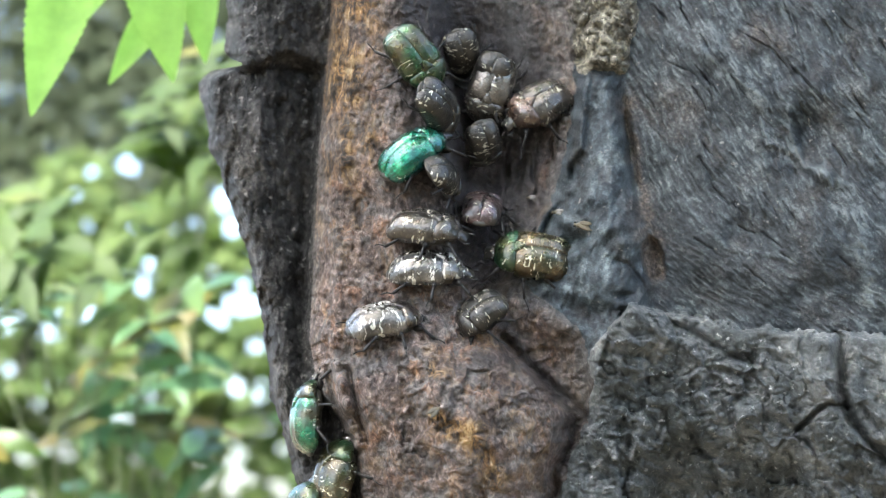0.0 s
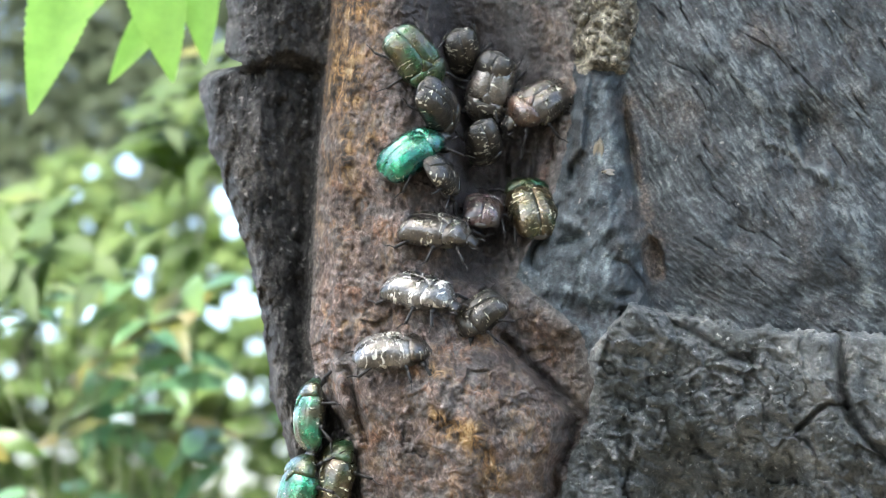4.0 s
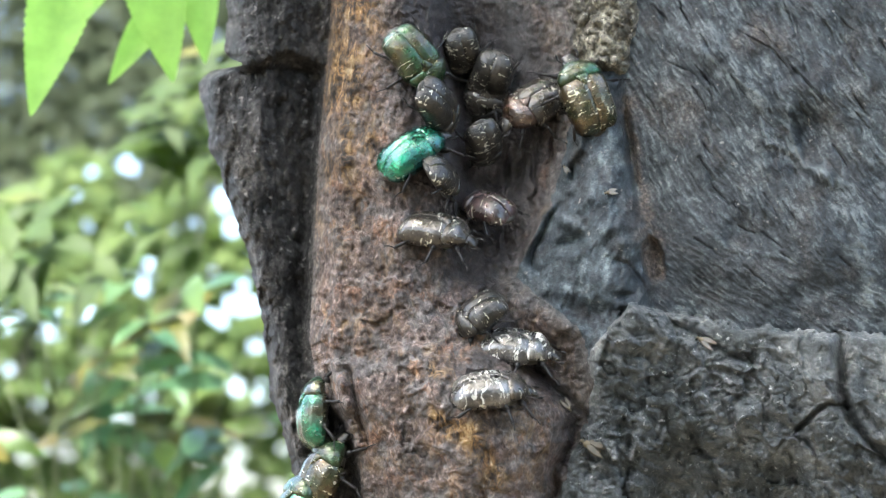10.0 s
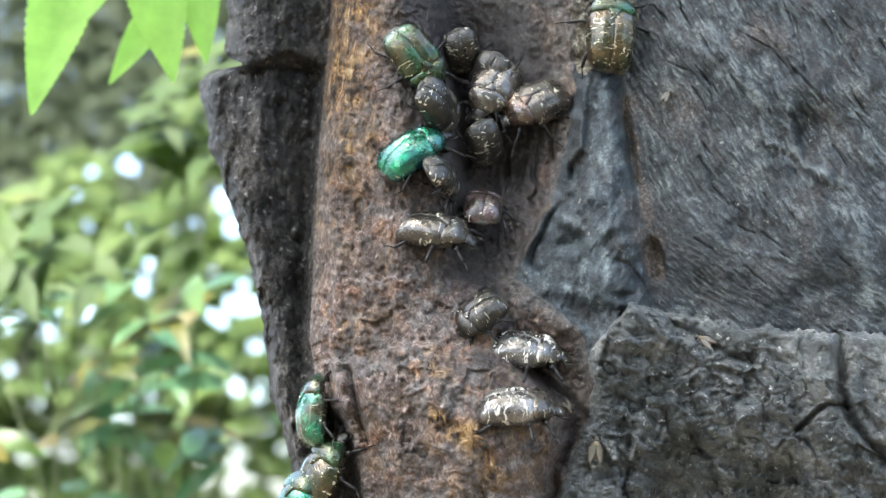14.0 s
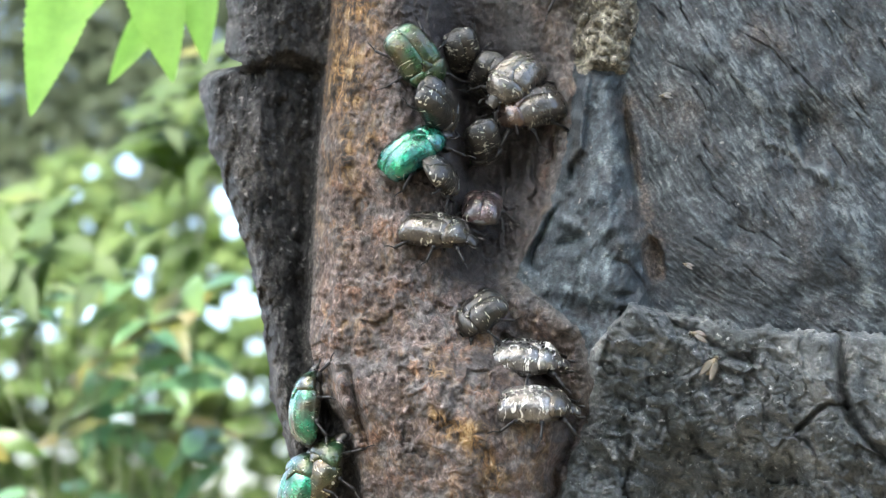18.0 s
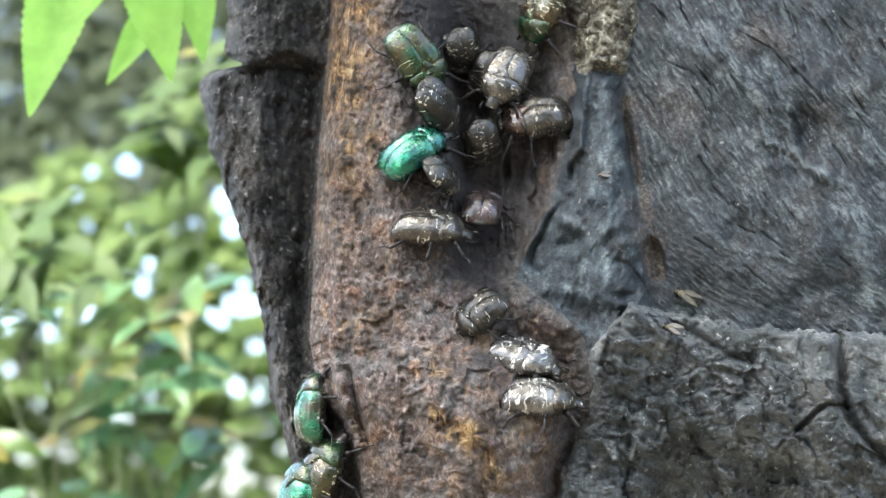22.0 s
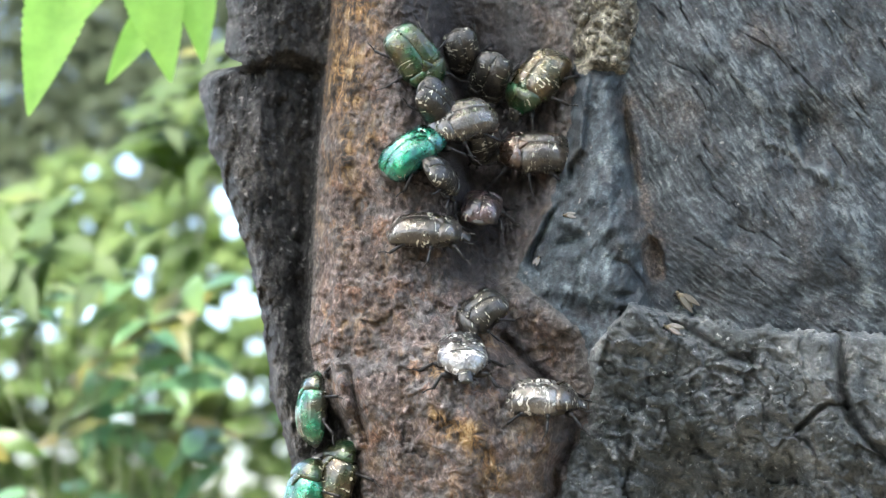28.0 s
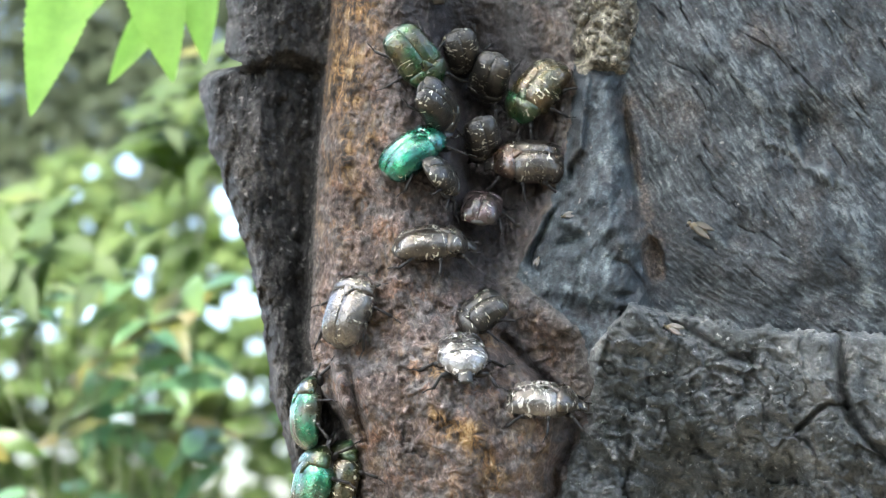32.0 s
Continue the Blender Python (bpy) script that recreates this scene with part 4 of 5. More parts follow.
ROSY = shell_material("shell_rosy", (0.075, 0.040, 0.038), (0.030, 0.025, 0.024), 0.62, 0.3, 0.5)
GREEN = shell_material("shell_green", (0.009, 0.165, 0.080), (0.008, 0.075, 0.080), 0.30, 0.21, 0.8)
LEAFY = shell_material("shell_leaf_green", (0.012, 0.060, 0.024), (0.042, 0.034, 0.010), 0.46, 0.28, 0.6, coat=0.6)
GOLD = shell_material("shell_gold_green", (0.090, 0.058, 0.026), (0.026, 0.036, 0.016), 0.60, 0.26, 0.6, (0.60, 0.55, 0.40), 0.7)
# next two: cream flecks and base made paler to paint in the sky's sheen
DULL_SHEEN = shell_material("shell_dull_sheen", (0.16, 0.145, 0.13), (0.05, 0.045, 0.041), 0.70, 0.26, 0.55, (0.48, 0.46, 0.41))
PALE_SHEEN = shell_material("shell_brown_pale_sheen", (0.19, 0.180, 0.17), (0.050, 0.047, 0.045), 0.84, 0.24, 0.6, (0.58, 0.56, 0.51))
UMBER = shell_material("shell_umber", (0.115, 0.098, 0.082), (0.038, 0.034, 0.029), 0.62, 0.25, 0.55)
JADE = shell_material("shell_jade", (0.016, 0.17, 0.085), (0.060, 0.060, 0.036), 0.42, 0.25, 0.75)
TAN = plain("body_hair", (0.028, 0.024, 0.018), 0.5)


def loft(bm, rings):
    """Closed skin through rings of equal length, with a point at each end's middle."""
    vs = [[bm.verts.new(p) for p in r] for r in rings]
    n = len(rings[0])
    for a, b in zip(vs, vs[1:]):
        for k in range(n):
            bm.faces.new((a[k], a[(k + 1) % n], b[(k + 1) % n], b[k]))
    for r, flip in ((vs[0], True), (vs[-1], False)):
        c = bm.verts.new(sum((x.co for x in r), Vector()) / n)
        for k in range(n):
            f = (r[k], r[(k + 1) % n], c)
            bm.faces.new(f[::-1] if flip else f)
    bmesh.ops.recalc_face_normals(bm, faces=bm.faces)
    return bm


def oval_rings(table, n=20, power=2.3):
    """Rings from rows (x, half width, top, bottom), in mm."""
    out = []
    for x, w, top, bot in table:
        mz, ring = (top * 0.42 + bot * 0.58), []
        for k in range(n):
            a = 2 * math.pi * k / n
            c, s = math.cos(a), math.sin(a)
            yy = w * math.copysign(abs(c) ** (2 / power), c)
            zz = mz + (top - mz if s > 0 else mz - bot) * math.copysign(abs(s) ** (2 / power), s)
            ring.append(Vector((x, yy, zz)) * 0.001)
        out.append(ring)
    return out


def fine_table(rows, n):
    """Smoothly denser rows."""
    rows = np.array(rows, float)
    s = np.linspace(0, len(rows) - 1, n)
    out = []
    for q in s:
        i = int(min(q, len(rows) - 2))
        f = q - i
        p0, p1, p2, p3 = rows[max(i - 1, 0)], rows[i], rows[i + 1], rows[min(i + 2, len(rows) - 1)]
        out.append(0.5 * (2 * p1 + (p2 - p0) * f + (2 * p0 - 5 * p1 + 4 * p2 - p3) * f * f + (3 * p1 - p0 - 3 * p2 + p3) * f ** 3))
    return out


def tube(pts, radii, n=7):
    bm = bmesh.new()
    rings = []
    pts = [Vector(p) for p in pts]
    for i, p in enumerate(pts):
        a = (pts[min(i + 1, len(pts) - 1)] - pts[max(i - 1, 0)]).normalized()
        b = a.cross(Vector((0.21, 0.13, 0.97))).normalized()
        c = a.cross(b)
        rings.append([(p + radii[i] * (b * math.cos(2 * math.pi * k / n) + c * math.sin(2 * math.pi * k / n))) * 0.001 for k in range(n)])
    return loft(bm, rings)


ELYTRON = [(5.0, 4.9, 6.7, 3.0), (4.0, 5.9, 7.5, 2.6), (1.5, 6.3, 8.0, 2.4), (-1.5, 6.0, 8.1, 2.4), (-4.5, 5.9, 7.8, 2.3), (-7.2, 5.7, 7.1, 2.2), (-9.0, 5.2, 6.0, 2.2), (-10.3, 4.2, 4.7, 2.3), (-11.0, 2.7, 3.6, 2.5)]
PRONOTUM = [(4.2, 5.5, 6.9, 2.9), (4.9, 5.9, 7.4, 2.6), (6.4, 5.6, 7.4, 2.4), (8.2, 4.7, 6.7, 2.3), (9.7, 3.3, 5.4, 2.4), (10.5, 2.3, 4.5, 2.6)]
HEAD = [(9.8, 1.9, 4.3, 2.3), (10.8, 1.9, 4.2, 2.0), (11.9, 1.8, 3.6, 1.8), (12.9, 1.7, 2.9, 1.8), (13.2, 1.3, 2.6, 2.0)]
BELLY = [(9.6, 2.4, 3.6, 1.6), (6.5, 4.0, 5.0, 1.0), (3.0, 5.2, 6.0, 0.8), (-2.0, 5.4, 6.5, 0.9), (-6.0, 5.0, 5.8, 1.1), (-9.3, 3.8, 4.3, 1.5), (-11.2, 1.9, 3.2, 1.9), (-11.7, 0.8, 2.7, 2.2)]


def elytron_mesh(side):
    bm = bmesh.new()
    rings = []
    for x, w, top, bot in fine_table(ELYTRON, 20):
        ring = []
        for k in range(13):
            a = math.pi / 2 * k / 12
            yy = 0.06 + (w - 0.06) * math.sin(a) ** 0.92
            zz = bot + (top - bot) * math.cos(a) ** 0.62
            zz -= 0.28 * math.exp(-((yy - 0.9) / 0.5) ** 2) + 0.15 * math.exp(-((yy - w * 0.62) / 0.5) ** 2)
            ring.append(Vector((x, side * yy, zz)) * 0.001)
        ring += [Vector((x, side * w * 0.5, bot - 0.1)) * 0.001, Vector((x, side * 0.06, bot)) * 0.001]
        rings.append(ring if side > 0 else ring[::-1])
    return loft(bm, rings)


LEGS = [("fore", 7.2, 2.4, 55), ("middle", 2.2, 3.2, 95), ("hind", -2.2, 3.2, 140)]


def add_leg(root, x, y, side, turn, rng):
    """A leg in its own space, origin at the hip."""
    s = side
    a = radians(turn + rng.uniform(-10, 10))
    d = Vector((math.cos(a), s * math.sin(a), 0))
    long = 1.15 if turn > 120 else 1.0
    knee = d * 3.9 * long + Vector((0, 0, 0.9))
    b = a + radians(22 if turn > 120 else -18 if turn < 60 else 6)
    d2 = Vector((math.cos(b), s * math.sin(b), 0))
    ankle = knee + d2 * 3.5 * long + Vector((0, 0, -2.2))
    hip = Vector((0, 0, 0))
    leg = part("leg", tube([hip, hip.lerp(knee, 0.3), hip.lerp(knee, 0.7), knee], [0.75, 0.95, 0.8, 0.5]), LEG, root)
    leg.location = Vector((x, s * y, 1.8)) * 0.001
    part("shin", tube([knee, knee.lerp(ankle, 0.35), knee.lerp(ankle, 0.8), ankle], [0.36, 0.42, 0.5, 0.4]), LEG, leg)
    c = b + radians(14)
    d3 = Vector((math.cos(c), s * math.sin(c), -0.05))
    pts, rad = [], []
    for k in range(11):
        pts.append(ankle + d3 * 0.33 * k + Vector((0, 0, 0.35 * math.sin(k / 10 * 3.1))))
        rad.append(0.22 if k % 2 else 0.14)
    part("foot", tube(pts, rad, 6), LEG, leg)
    return leg


def beetle(label, shell, front=None, size=1.0, seed=0):
    size *= 1.09
    rng = random.Random(seed)
    front = front or shell
    root = tagged(new("flower_chafer"), label, "beetle", "flower chafers on the trunk")
    part("abdomen", loft(bmesh.new(), oval_rings(fine_table(BELLY, 18), 20)), TAN, root)
    for s in (1, -1):
        part("wing_case", elytron_mesh(s), shell, root)
    part("pronotum", loft(bmesh.new(), oval_rings(fine_table(PRONOTUM, 14), 24, 2.2)), front, root)
    bm = bmesh.new()
    loft(bm, oval_rings(fine_table([(5.2, 1.9, 7.55, 6.4), (4.4, 1.6, 7.85, 6.6), (3.0, 0.8, 8.05, 7.0), (2.0, 0.15, 8.05, 7.4)], 8), 12))
    part("scutellum", bm, front, root)
    head = part("head", loft(bmesh.new(), oval_rings(fine_table(HEAD, 9), 16)), DARK, root)
    for s in (1, -1):
        bm = bmesh.new()
        bmesh.ops.create_icosphere(bm, subdivisions=2, radius=0.00062, matrix=Matrix.Translation(Vector((10.7, s * 1.85, 3.1)) * 0.001))
        part("eye", bm, EYE_BLACK, head)
        p = Vector((11.4, s * 1.7, 2.4))
        pts = [p, p + Vector((0.7, s * 0.8, 0.1)), p + Vector((1.4, s * 1.1, 0.0)), p + Vector((2.3, s * 1.0, -0.1)), p + Vector((3.1, s * 0.8, -0.2))]
        part("antenna", tube(pts, [0.16, 0.14, 0.2, 0.42, 0.2], 6), LEG, head)
    for _, x, y, turn in LEGS:
        for s in (1, -1):
            add_leg(root, x, y, s, turn, rng)
    long = 0.88 if size < 1.0 else 1.0
    for ob in root.children:
        ob.location = Vector((ob.location.x * long, ob.location.y * 1.12, ob.location.z * 1.18)) * size
        ob.scale = (size * long, size * 1.12, size * 1.18)
    return root


def stand(px, py, heading, nx=0.0, nz=0.3, lift=0.0, dive=0.0):
    """Pose of a beetle at a place of the trunk: heading in degrees (0 right, 90 up), its back turned towards
    the side by nx and upwards by nz, lift millimetres off the bark, its head dipped into the wood by dive degrees."""
    p = at_plane(px, py, max(surface(px, py), -18) + lift)
    up = Vector((nx, -1, nz)).normalized()
    h = Vector((math.cos(radians(heading)), 0, math.sin(radians(heading))))
    h = (h - up * h.dot(up)).normalized()
    m = Matrix((h, up.cross(h), up)).transposed().to_4x4()
    return Matrix.Translation(p) @ m @ pose(0, 0, 0, 0, dive, 0) @ pose(0, 0, -0.004)


BEETLES = []


def put(label, shell, rows, front=None, size=1.0, steps=()):
    """A beetle with its way: rows of seconds, px, py, heading, nx, nz, lift; steps: spans in which it walks."""
    root = beetle(label, shell, front, size, len(BEETLES) + 1)
    root.matrix_world = stand(*rows[0][1:])
    BEETLES.append((root, rows, steps))


# those that feed at the wound
put("green-bronze flower chafer feeding at the top of the wound", LEAFY, [(0, 736, 104, -52, -0.3, 0.5, 4, 42), (8, 735, 105, -50, -0.3, 0.5, 4, 42), (20, 737, 104, -53, -0.3, 0.5, 4, 42), (32, 736, 104, -52, -0.3, 0.5, 4, 42)], size=0.98)
put("dark bronze flower chafer head down in the wound", DARK, [(0, 818, 96, -72, -0.1, 0.3, 4, 70), (14, 819, 95, -70, -0.1, 0.3, 4, 70), (32, 818, 96, -72, -0.1, 0.3, 4, 70)], size=0.84)
put("round dark bronze flower chafer deep in the wound", DARK, [(0, 868, 140, -115, 0.1, 0.3, 2, 68), (9, 868, 138, -112, 0.1, 0.3, 2, 68), (20, 864, 140, -118, 0.1, 0.3, 2, 68), (32, 866, 140, -115, 0.1, 0.3, 2, 68)], size=0.9)
put("coppery flower chafer with cream flecks beside the wound", BRONZE, [
    (0, 955, 188, -142, 0.0, 0.4, 4), (6, 952, 186, -140, 0, 0.4, 4), (9, 945, 188, -138, 0, 0.4, 4), (12, 950, 187, -145, 0, 0.4, 4), (16.5, 943, 190, -152, 0, 0.4, 5),
    (19, 936, 195, -160, 0, 0.4, 5), (20.5, 938, 195, -162, 0, 0.4, 5), (21.2, 946, 210, -168, 0, 0.4, 5), (23.7, 949, 211, -170, 0, 0.4, 5), (24.5, 941, 236, -172, 0, 0.4, 5),
    (25.5, 944, 246, -174, 0, 0.4, 5), (27.5, 948, 268, -178, 0, 0.4, 5), (30, 930, 286, -180, 0, 0.4, 5), (32, 936, 290, -180, 0, 0.4, 5)], COPPER, 1.04, [(20.5, 25.5)])
put("dull bronze flower chafer head in the wound", DARK, [(0, 774, 192, -22, -0.1, 0.3, 5, 70), (16, 774, 191, -24, -0.1, 0.3, 5, 70), (32, 774, 192, -22, -0.1, 0.3, 5, 70)], size=0.93)
put("emerald green flower chafer on the bare wood", GREEN, [(0, 733, 274, 42, -0.25, 0.6, 3), (5, 730, 274, 42, -0.25, 0.6, 3), (17, 732, 272, 40, -0.25, 0.6, 3), (32, 734, 272, 42, -0.25, 0.6, 3)], size=1.0)
put("small dark flower chafer deep in the wound", DARK, [(0, 856, 256, -64, 0.0, 0.3, 6, 72), (13, 857, 255, -62, 0.0, 0.3, 6, 72), (24, 854, 255, -64, 0.0, 0.3, 6, 72), (32, 854, 250, -66, 0.0, 0.3, 6, 72)], size=0.84)
put("dark speckled flower chafer beside the emerald one", DARK, [(0, 783, 313, 22, -0.1, 0.3, 5, 70), (6, 781, 313, 22, -0.1, 0.3, 5, 70), (32, 780, 314, 24, -0.1, 0.3, 5, 70)], size=0.86)
put("rosy dark flower chafer at the foot of the wound", ROSY, [
    (0, 853, 372, 82, 0.1, 0.9, 10, 12), (6, 857, 375, 85, 0.1, 0.9, 10, 12), (7, 860, 368, 125, 0.1, 0.8, 10, 12), (9.5, 864, 370, 140, 0.1, 0.8, 10, 12), (11.5, 856, 370, 90, 0.1, 0.9, 10, 12),
    (20, 853, 370, 82, 0.1, 0.9, 10, 12), (32, 852, 370, 80, 0.1, 0.9, 10, 12)], size=0.9)
put("grey bronze flower chafer on the wet wood", BRONZE, [
    (0, 752, 408, -24, 0.0, 1.15, 4), (1.5, 762, 405, -26, 0, 1.15, 4), (3, 768, 411, -30, 0, 1.15, 4), (5.5, 772, 414, -32, 0, 1.15, 4), (14, 768, 413, -30, 0, 1.15, 4), (19, 770, 413, -30, 0, 1.15, 4),
    (20.5, 760, 408, -20, 0, 1.15, 4), (23, 758, 408, -16, 0, 1.15, 4), (28, 754, 414, -10, 0, 1.15, 4), (30.5, 748, 424, -6, 0, 1.15, 4), (32, 764, 436, 4, 0, 1.15, 4)], size=1.0, steps=[(0, 3.0), (19, 20.5), (31, 32)])
put("pale-flecked bronze flower chafer walking over the bare wood", PALE_SHEEN, [
    (0, 757, 482, -2, 0, 1.35, 3), (1, 758, 481, -6, 0, 1.35, 3), (2, 744, 498, -25, 0, 1.35, 3), (3, 728, 508, -78, 0, 1.4, 3), (3.5, 734, 516, -66, 0, 1.4, 3), (5.5, 768, 545, -8, 0, 1.35, 3), (6, 790, 562, -14, 0, 1.35, 3),
    (6.5, 835, 585, -24, 0, 1.35, 3), (7, 880, 604, -22, 0, 1.35, 3), (8, 902, 616, -20, 0, 1.35, 3), (10, 910, 621, -18, 0, 1.35, 3), (14, 925, 626, -14, 0, 1.35, 3), (19, 926, 640, -12, 0, 1.35, 3),
    (21.5, 926, 632, -14, 0, 1.35, 3), (22, 918, 636, -44, 0, 1.35, 3), (22.3, 868, 628, -70, 0, 1.5, 3), (22.6, 832, 626, -84, 0, 1.5, 3), (23.2, 818, 632, -88, 0, 1.5, 3), (32, 818, 634, -88, 0, 1.5, 3)],
    size=1.03, steps=[(1, 8), (21.5, 23.2)])
put("copper-brown flower chafer walking over the bare wood", DULL_SHEEN, [
    (0, 682, 572, 32, 0, 1.35, 3), (1, 688, 574, 24, 0, 1.35, 3), (2, 694, 578, 22, 0, 1.35, 3), (3, 690, 600, 18, 0, 1.35, 3), (3.5, 692, 612, 14, 0, 1.35, 3), (5.5, 736, 662, 2, 0, 1.35, 3), (6, 768, 662, 0, 0, 1.35, 3),
    (7, 826, 672, 2, 0, 1.35, 3), (8, 850, 684, 4, 0, 1.35, 3), (9, 856, 686, 2, 0, 1.35, 3), (10, 868, 696, 14, 0, 1.35, 3), (11, 884, 698, 18, 0, 1.35, 3), (12, 892, 702, 18, 0, 1.35, 3), (13, 910, 724, 2, 0, 1.35, 3),
    (14.5, 916, 726, 0, 0, 1.35, 3), (16.5, 945, 730, -4, 0, 1.35, 3), (18.5, 944, 718, -6, 0, 1.35, 3), (21, 948, 710, -8, 0, 1.35, 3), (23, 955, 708, -10, 0, 1.35, 3), (32, 957, 714, -8, 0, 1.35, 3)],
    BRONZE, 1.0, [(2, 8), (9, 17)])
put("dark flecked flower chafer in the lower furrow", DARK, [(0, 850, 556, 212, 0.0, 0.75, 7, 30), (10, 849, 557, 211, 0.0, 0.75, 7, 30), (22, 850, 555, 213, 0.0, 0.75, 7, 30), (32, 850, 556, 212, 0.0, 0.75, 7, 30)], size=0.84)
# the green-gold one that climbs out of view and comes back
put("green-gold flower chafer with cream flecks climbing the trunk", GOLD, [
    (0, 942, 456, 172, 0.0, 0.35, 7), (1, 928, 444, 165, 0.0, 0.35, 4), (2, 930, 428, 140, 0.0, 0.35, 4), (3, 921, 407, 112, 0.0, 0.35, 4), (3.5, 930, 385, 100, 0.1, 0.7, 4), (5.5, 960, 349, 88, 0.2, 0.3, 4),
    (6, 966, 344, 86, 0.2, 0.3, 4), (7, 972, 298, 80, 0.2, 0.0, 4), (8, 1006, 242, 82, 0.1, 0.0, 3), (9, 1031, 196, 90, 0.1, 0.0, 3), (10, 1036, 172, 112, 0.1, 0.0, 3), (11, 1056, 180, 92, 0.1, 0.0, 3), (12, 1072, 170, 88, 0.1, 0.0, 3),
    (13, 1093, 136, 88, 0.1, 0.0, 3), (14, 1080, 58, 86, 0.1, 0.0, 4), (14.5, 1082, 24, 86, 0.1, 0.0, 4), (15.5, 1075, -90, 95, 0.1, 0.3, 4), (16.5, 1040, -95, 150, 0.1, 0.3, 3), (18, 1015, -45, 210, 0.1, 0.4, 3),
    (20, 990, -20, 225, -0.5, 0.3, 4), (21.5, 970, 8, 235, -0.9, 0.2, 5), (23, 964, 30, 242, -1.0, 0.2, 5), (24, 962, 40, 244, -1.0, 0.2, 5), (25, 956, 90, 246, -1.0, 0.2, 5), (25.5, 955, 92, 244, -0.9, 0.2, 5),
    (27.5, 952, 140, 232, -0.5, 0.3, 5), (28.5, 952, 152, 230, -0.5, 0.3, 5), (32, 952, 166, 228, -0.5, 0.3, 5)], LEAFY, 1.08, [(1, 16), (20, 28)])
put("bright green flower chafer on the edge of the bare wood", JADE, [
    (0, 550, 737, 98, -2.6, 0.2, 5), (3, 553, 735, 97, -2.6, 0.2, 5), (6, 561, 732, 96, -2.6, 0.2, 5), (13, 562, 730, 97, -2.6, 0.2, 5), (18.5, 548, 722, 92, -2.6, 0.2, 5), (20, 556, 724, 95, -2.6, 0.2, 5),
    (23, 558, 724, 96, -2.6, 0.2, 5), (28, 560, 722, 96, -2.6, 0.2, 5), (32, 550, 730, 100, -2.6, 0.2, 5)], size=1.0)
put("yellow-green flower chafer low on the bark edge", GOLD, [(0, 597, 846, 80, -1.1, 0.3, 5), (6, 597, 846, 78, -1.1, 0.3, 5), (7.5, 590, 846, 68, -1.1, 0.3, 5), (9, 576, 842, 56, -1.1, 0.3, 5), (13, 574, 842, 54, -1.1, 0.3, 5), (19, 572, 842, 54, -1.1, 0.3, 5),
                                                       (25, 576, 842, 56, -1.1, 0.3, 5), (26.5, 590, 845, 68, -1.1, 0.3, 5), (28, 600, 846, 76, -1.1, 0.3, 5), (29.5, 607, 848, 82, -1.1, 0.3, 5), (32, 606, 846, 82, -1.1, 0.3, 5)], LEAFY, 1.06)
put("green flower chafer hanging lowest on the bark", JADE, [(0, 541, 922, 80, -1.3, 0.3, 7), (3, 537, 880, 78, -1.3, 0.3, 7), (6, 530, 868, 78, -1.3, 0.3, 7), (9, 536, 916, 76, -1.3, 0.3, 7), (12, 518, 886, 72, -1.3, 0.3, 7), (14, 532, 900, 74, -1.3, 0.3, 7),
                                                        (17, 540, 880, 74, -1.3, 0.3, 7), (19, 530, 866, 72, -1.3, 0.3, 7), (21, 533, 884, 74, -1.3, 0.3, 7), (25, 536, 880, 76, -1.3, 0.3, 7), (28, 545, 880, 78, -1.3, 0.3, 7), (29, 544, 916, 80, -1.3, 0.3, 7),
                                                        (30, 542, 922, 80, -1.3, 0.3, 7), (31, 553, 898, 80, -1.3, 0.3, 7), (32, 560, 858, 80, -1.3, 0.3, 7)], LEAFY, 1.06)
put("brown-grey flower chafer coming down the bare wood", UMBER, [(0, 760, -130, -85, 0.0, 0.2, 2), (28.6, 760, -118, -85, 0.0, 0.2, 2), (29.8, 757, -44, -86, 0.0, 0.2, 2), (31, 760, -42, -86, 0.0, 0.2, 2), (32, 764, -56, -80, 0.0, 0.2, 2)], size=0.95)
# the one that crawls out of the wound, takes off and lands on the edge
put("brown-grey flower chafer crawling out of the wound", UMBER, [
    (0, 868, 160, -108, 0.1, 0.3, 2, 25), (8, 866, 158, -108, 0.1, 0.3, 1, 25), (9, 866, 150, -108, 0.1, 0.3, -3, 25), (12, 866, 152, -108, 0.1, 0.4, -2, 25), (13, 868, 158, -112, 0.1, 0.5, 2, 15), (14.5, 880, 156, -116, 0.1, 0.4, 5), (16.5, 902, 146, -124, 0.1, 0.4, 7), (19, 914, 138, -128, 0.1, 0.4, 7),
    (21, 902, 132, -118, 0.1, 0.4, 8), (23, 896, 140, -112, 0.1, 0.4, 9), (24, 900, 138, -116, 0.1, 0.4, 9), (24.5, 906, 172, -172, 0.0, 0.6, 8), (25, 868, 190, -178, 0.0, 0.6, 9), (25.5, 858, 192, -172, 0, 0.7, 12),
    (27.5, 824, 218, -156, 0, 0.5, 17), (28.2, 814, 227, -154, 0, 0.5, 17), (28.3, 815, 290, -150, -0.1, 0.5, 18), (28.4, 752, 350, -145, -0.2, 0.4, 34), (28.5, 640, 400, -160, -0.3, 0.4, 38), (28.6, 568, 640, -225, -0.6, 0.3, 22),
    (28.7, 553, 690, -272, -0.6, 0.3, 9), (29, 566, 695, -282, -0.6, 0.3, 8), (30, 612, 624, -278, -0.4, 0.3, 5), (31, 621, 577, -282, -0.4, 0.3, 4), (32, 621, 549, -284, -0.4, 0.3, 4)], size=1.02, steps=[(23.5, 28), (29, 32)])


# ---- flies ----
WING = plain("fly_wing", (0.10, 0.088, 0.068), 0.5, 0.0, 0.25)
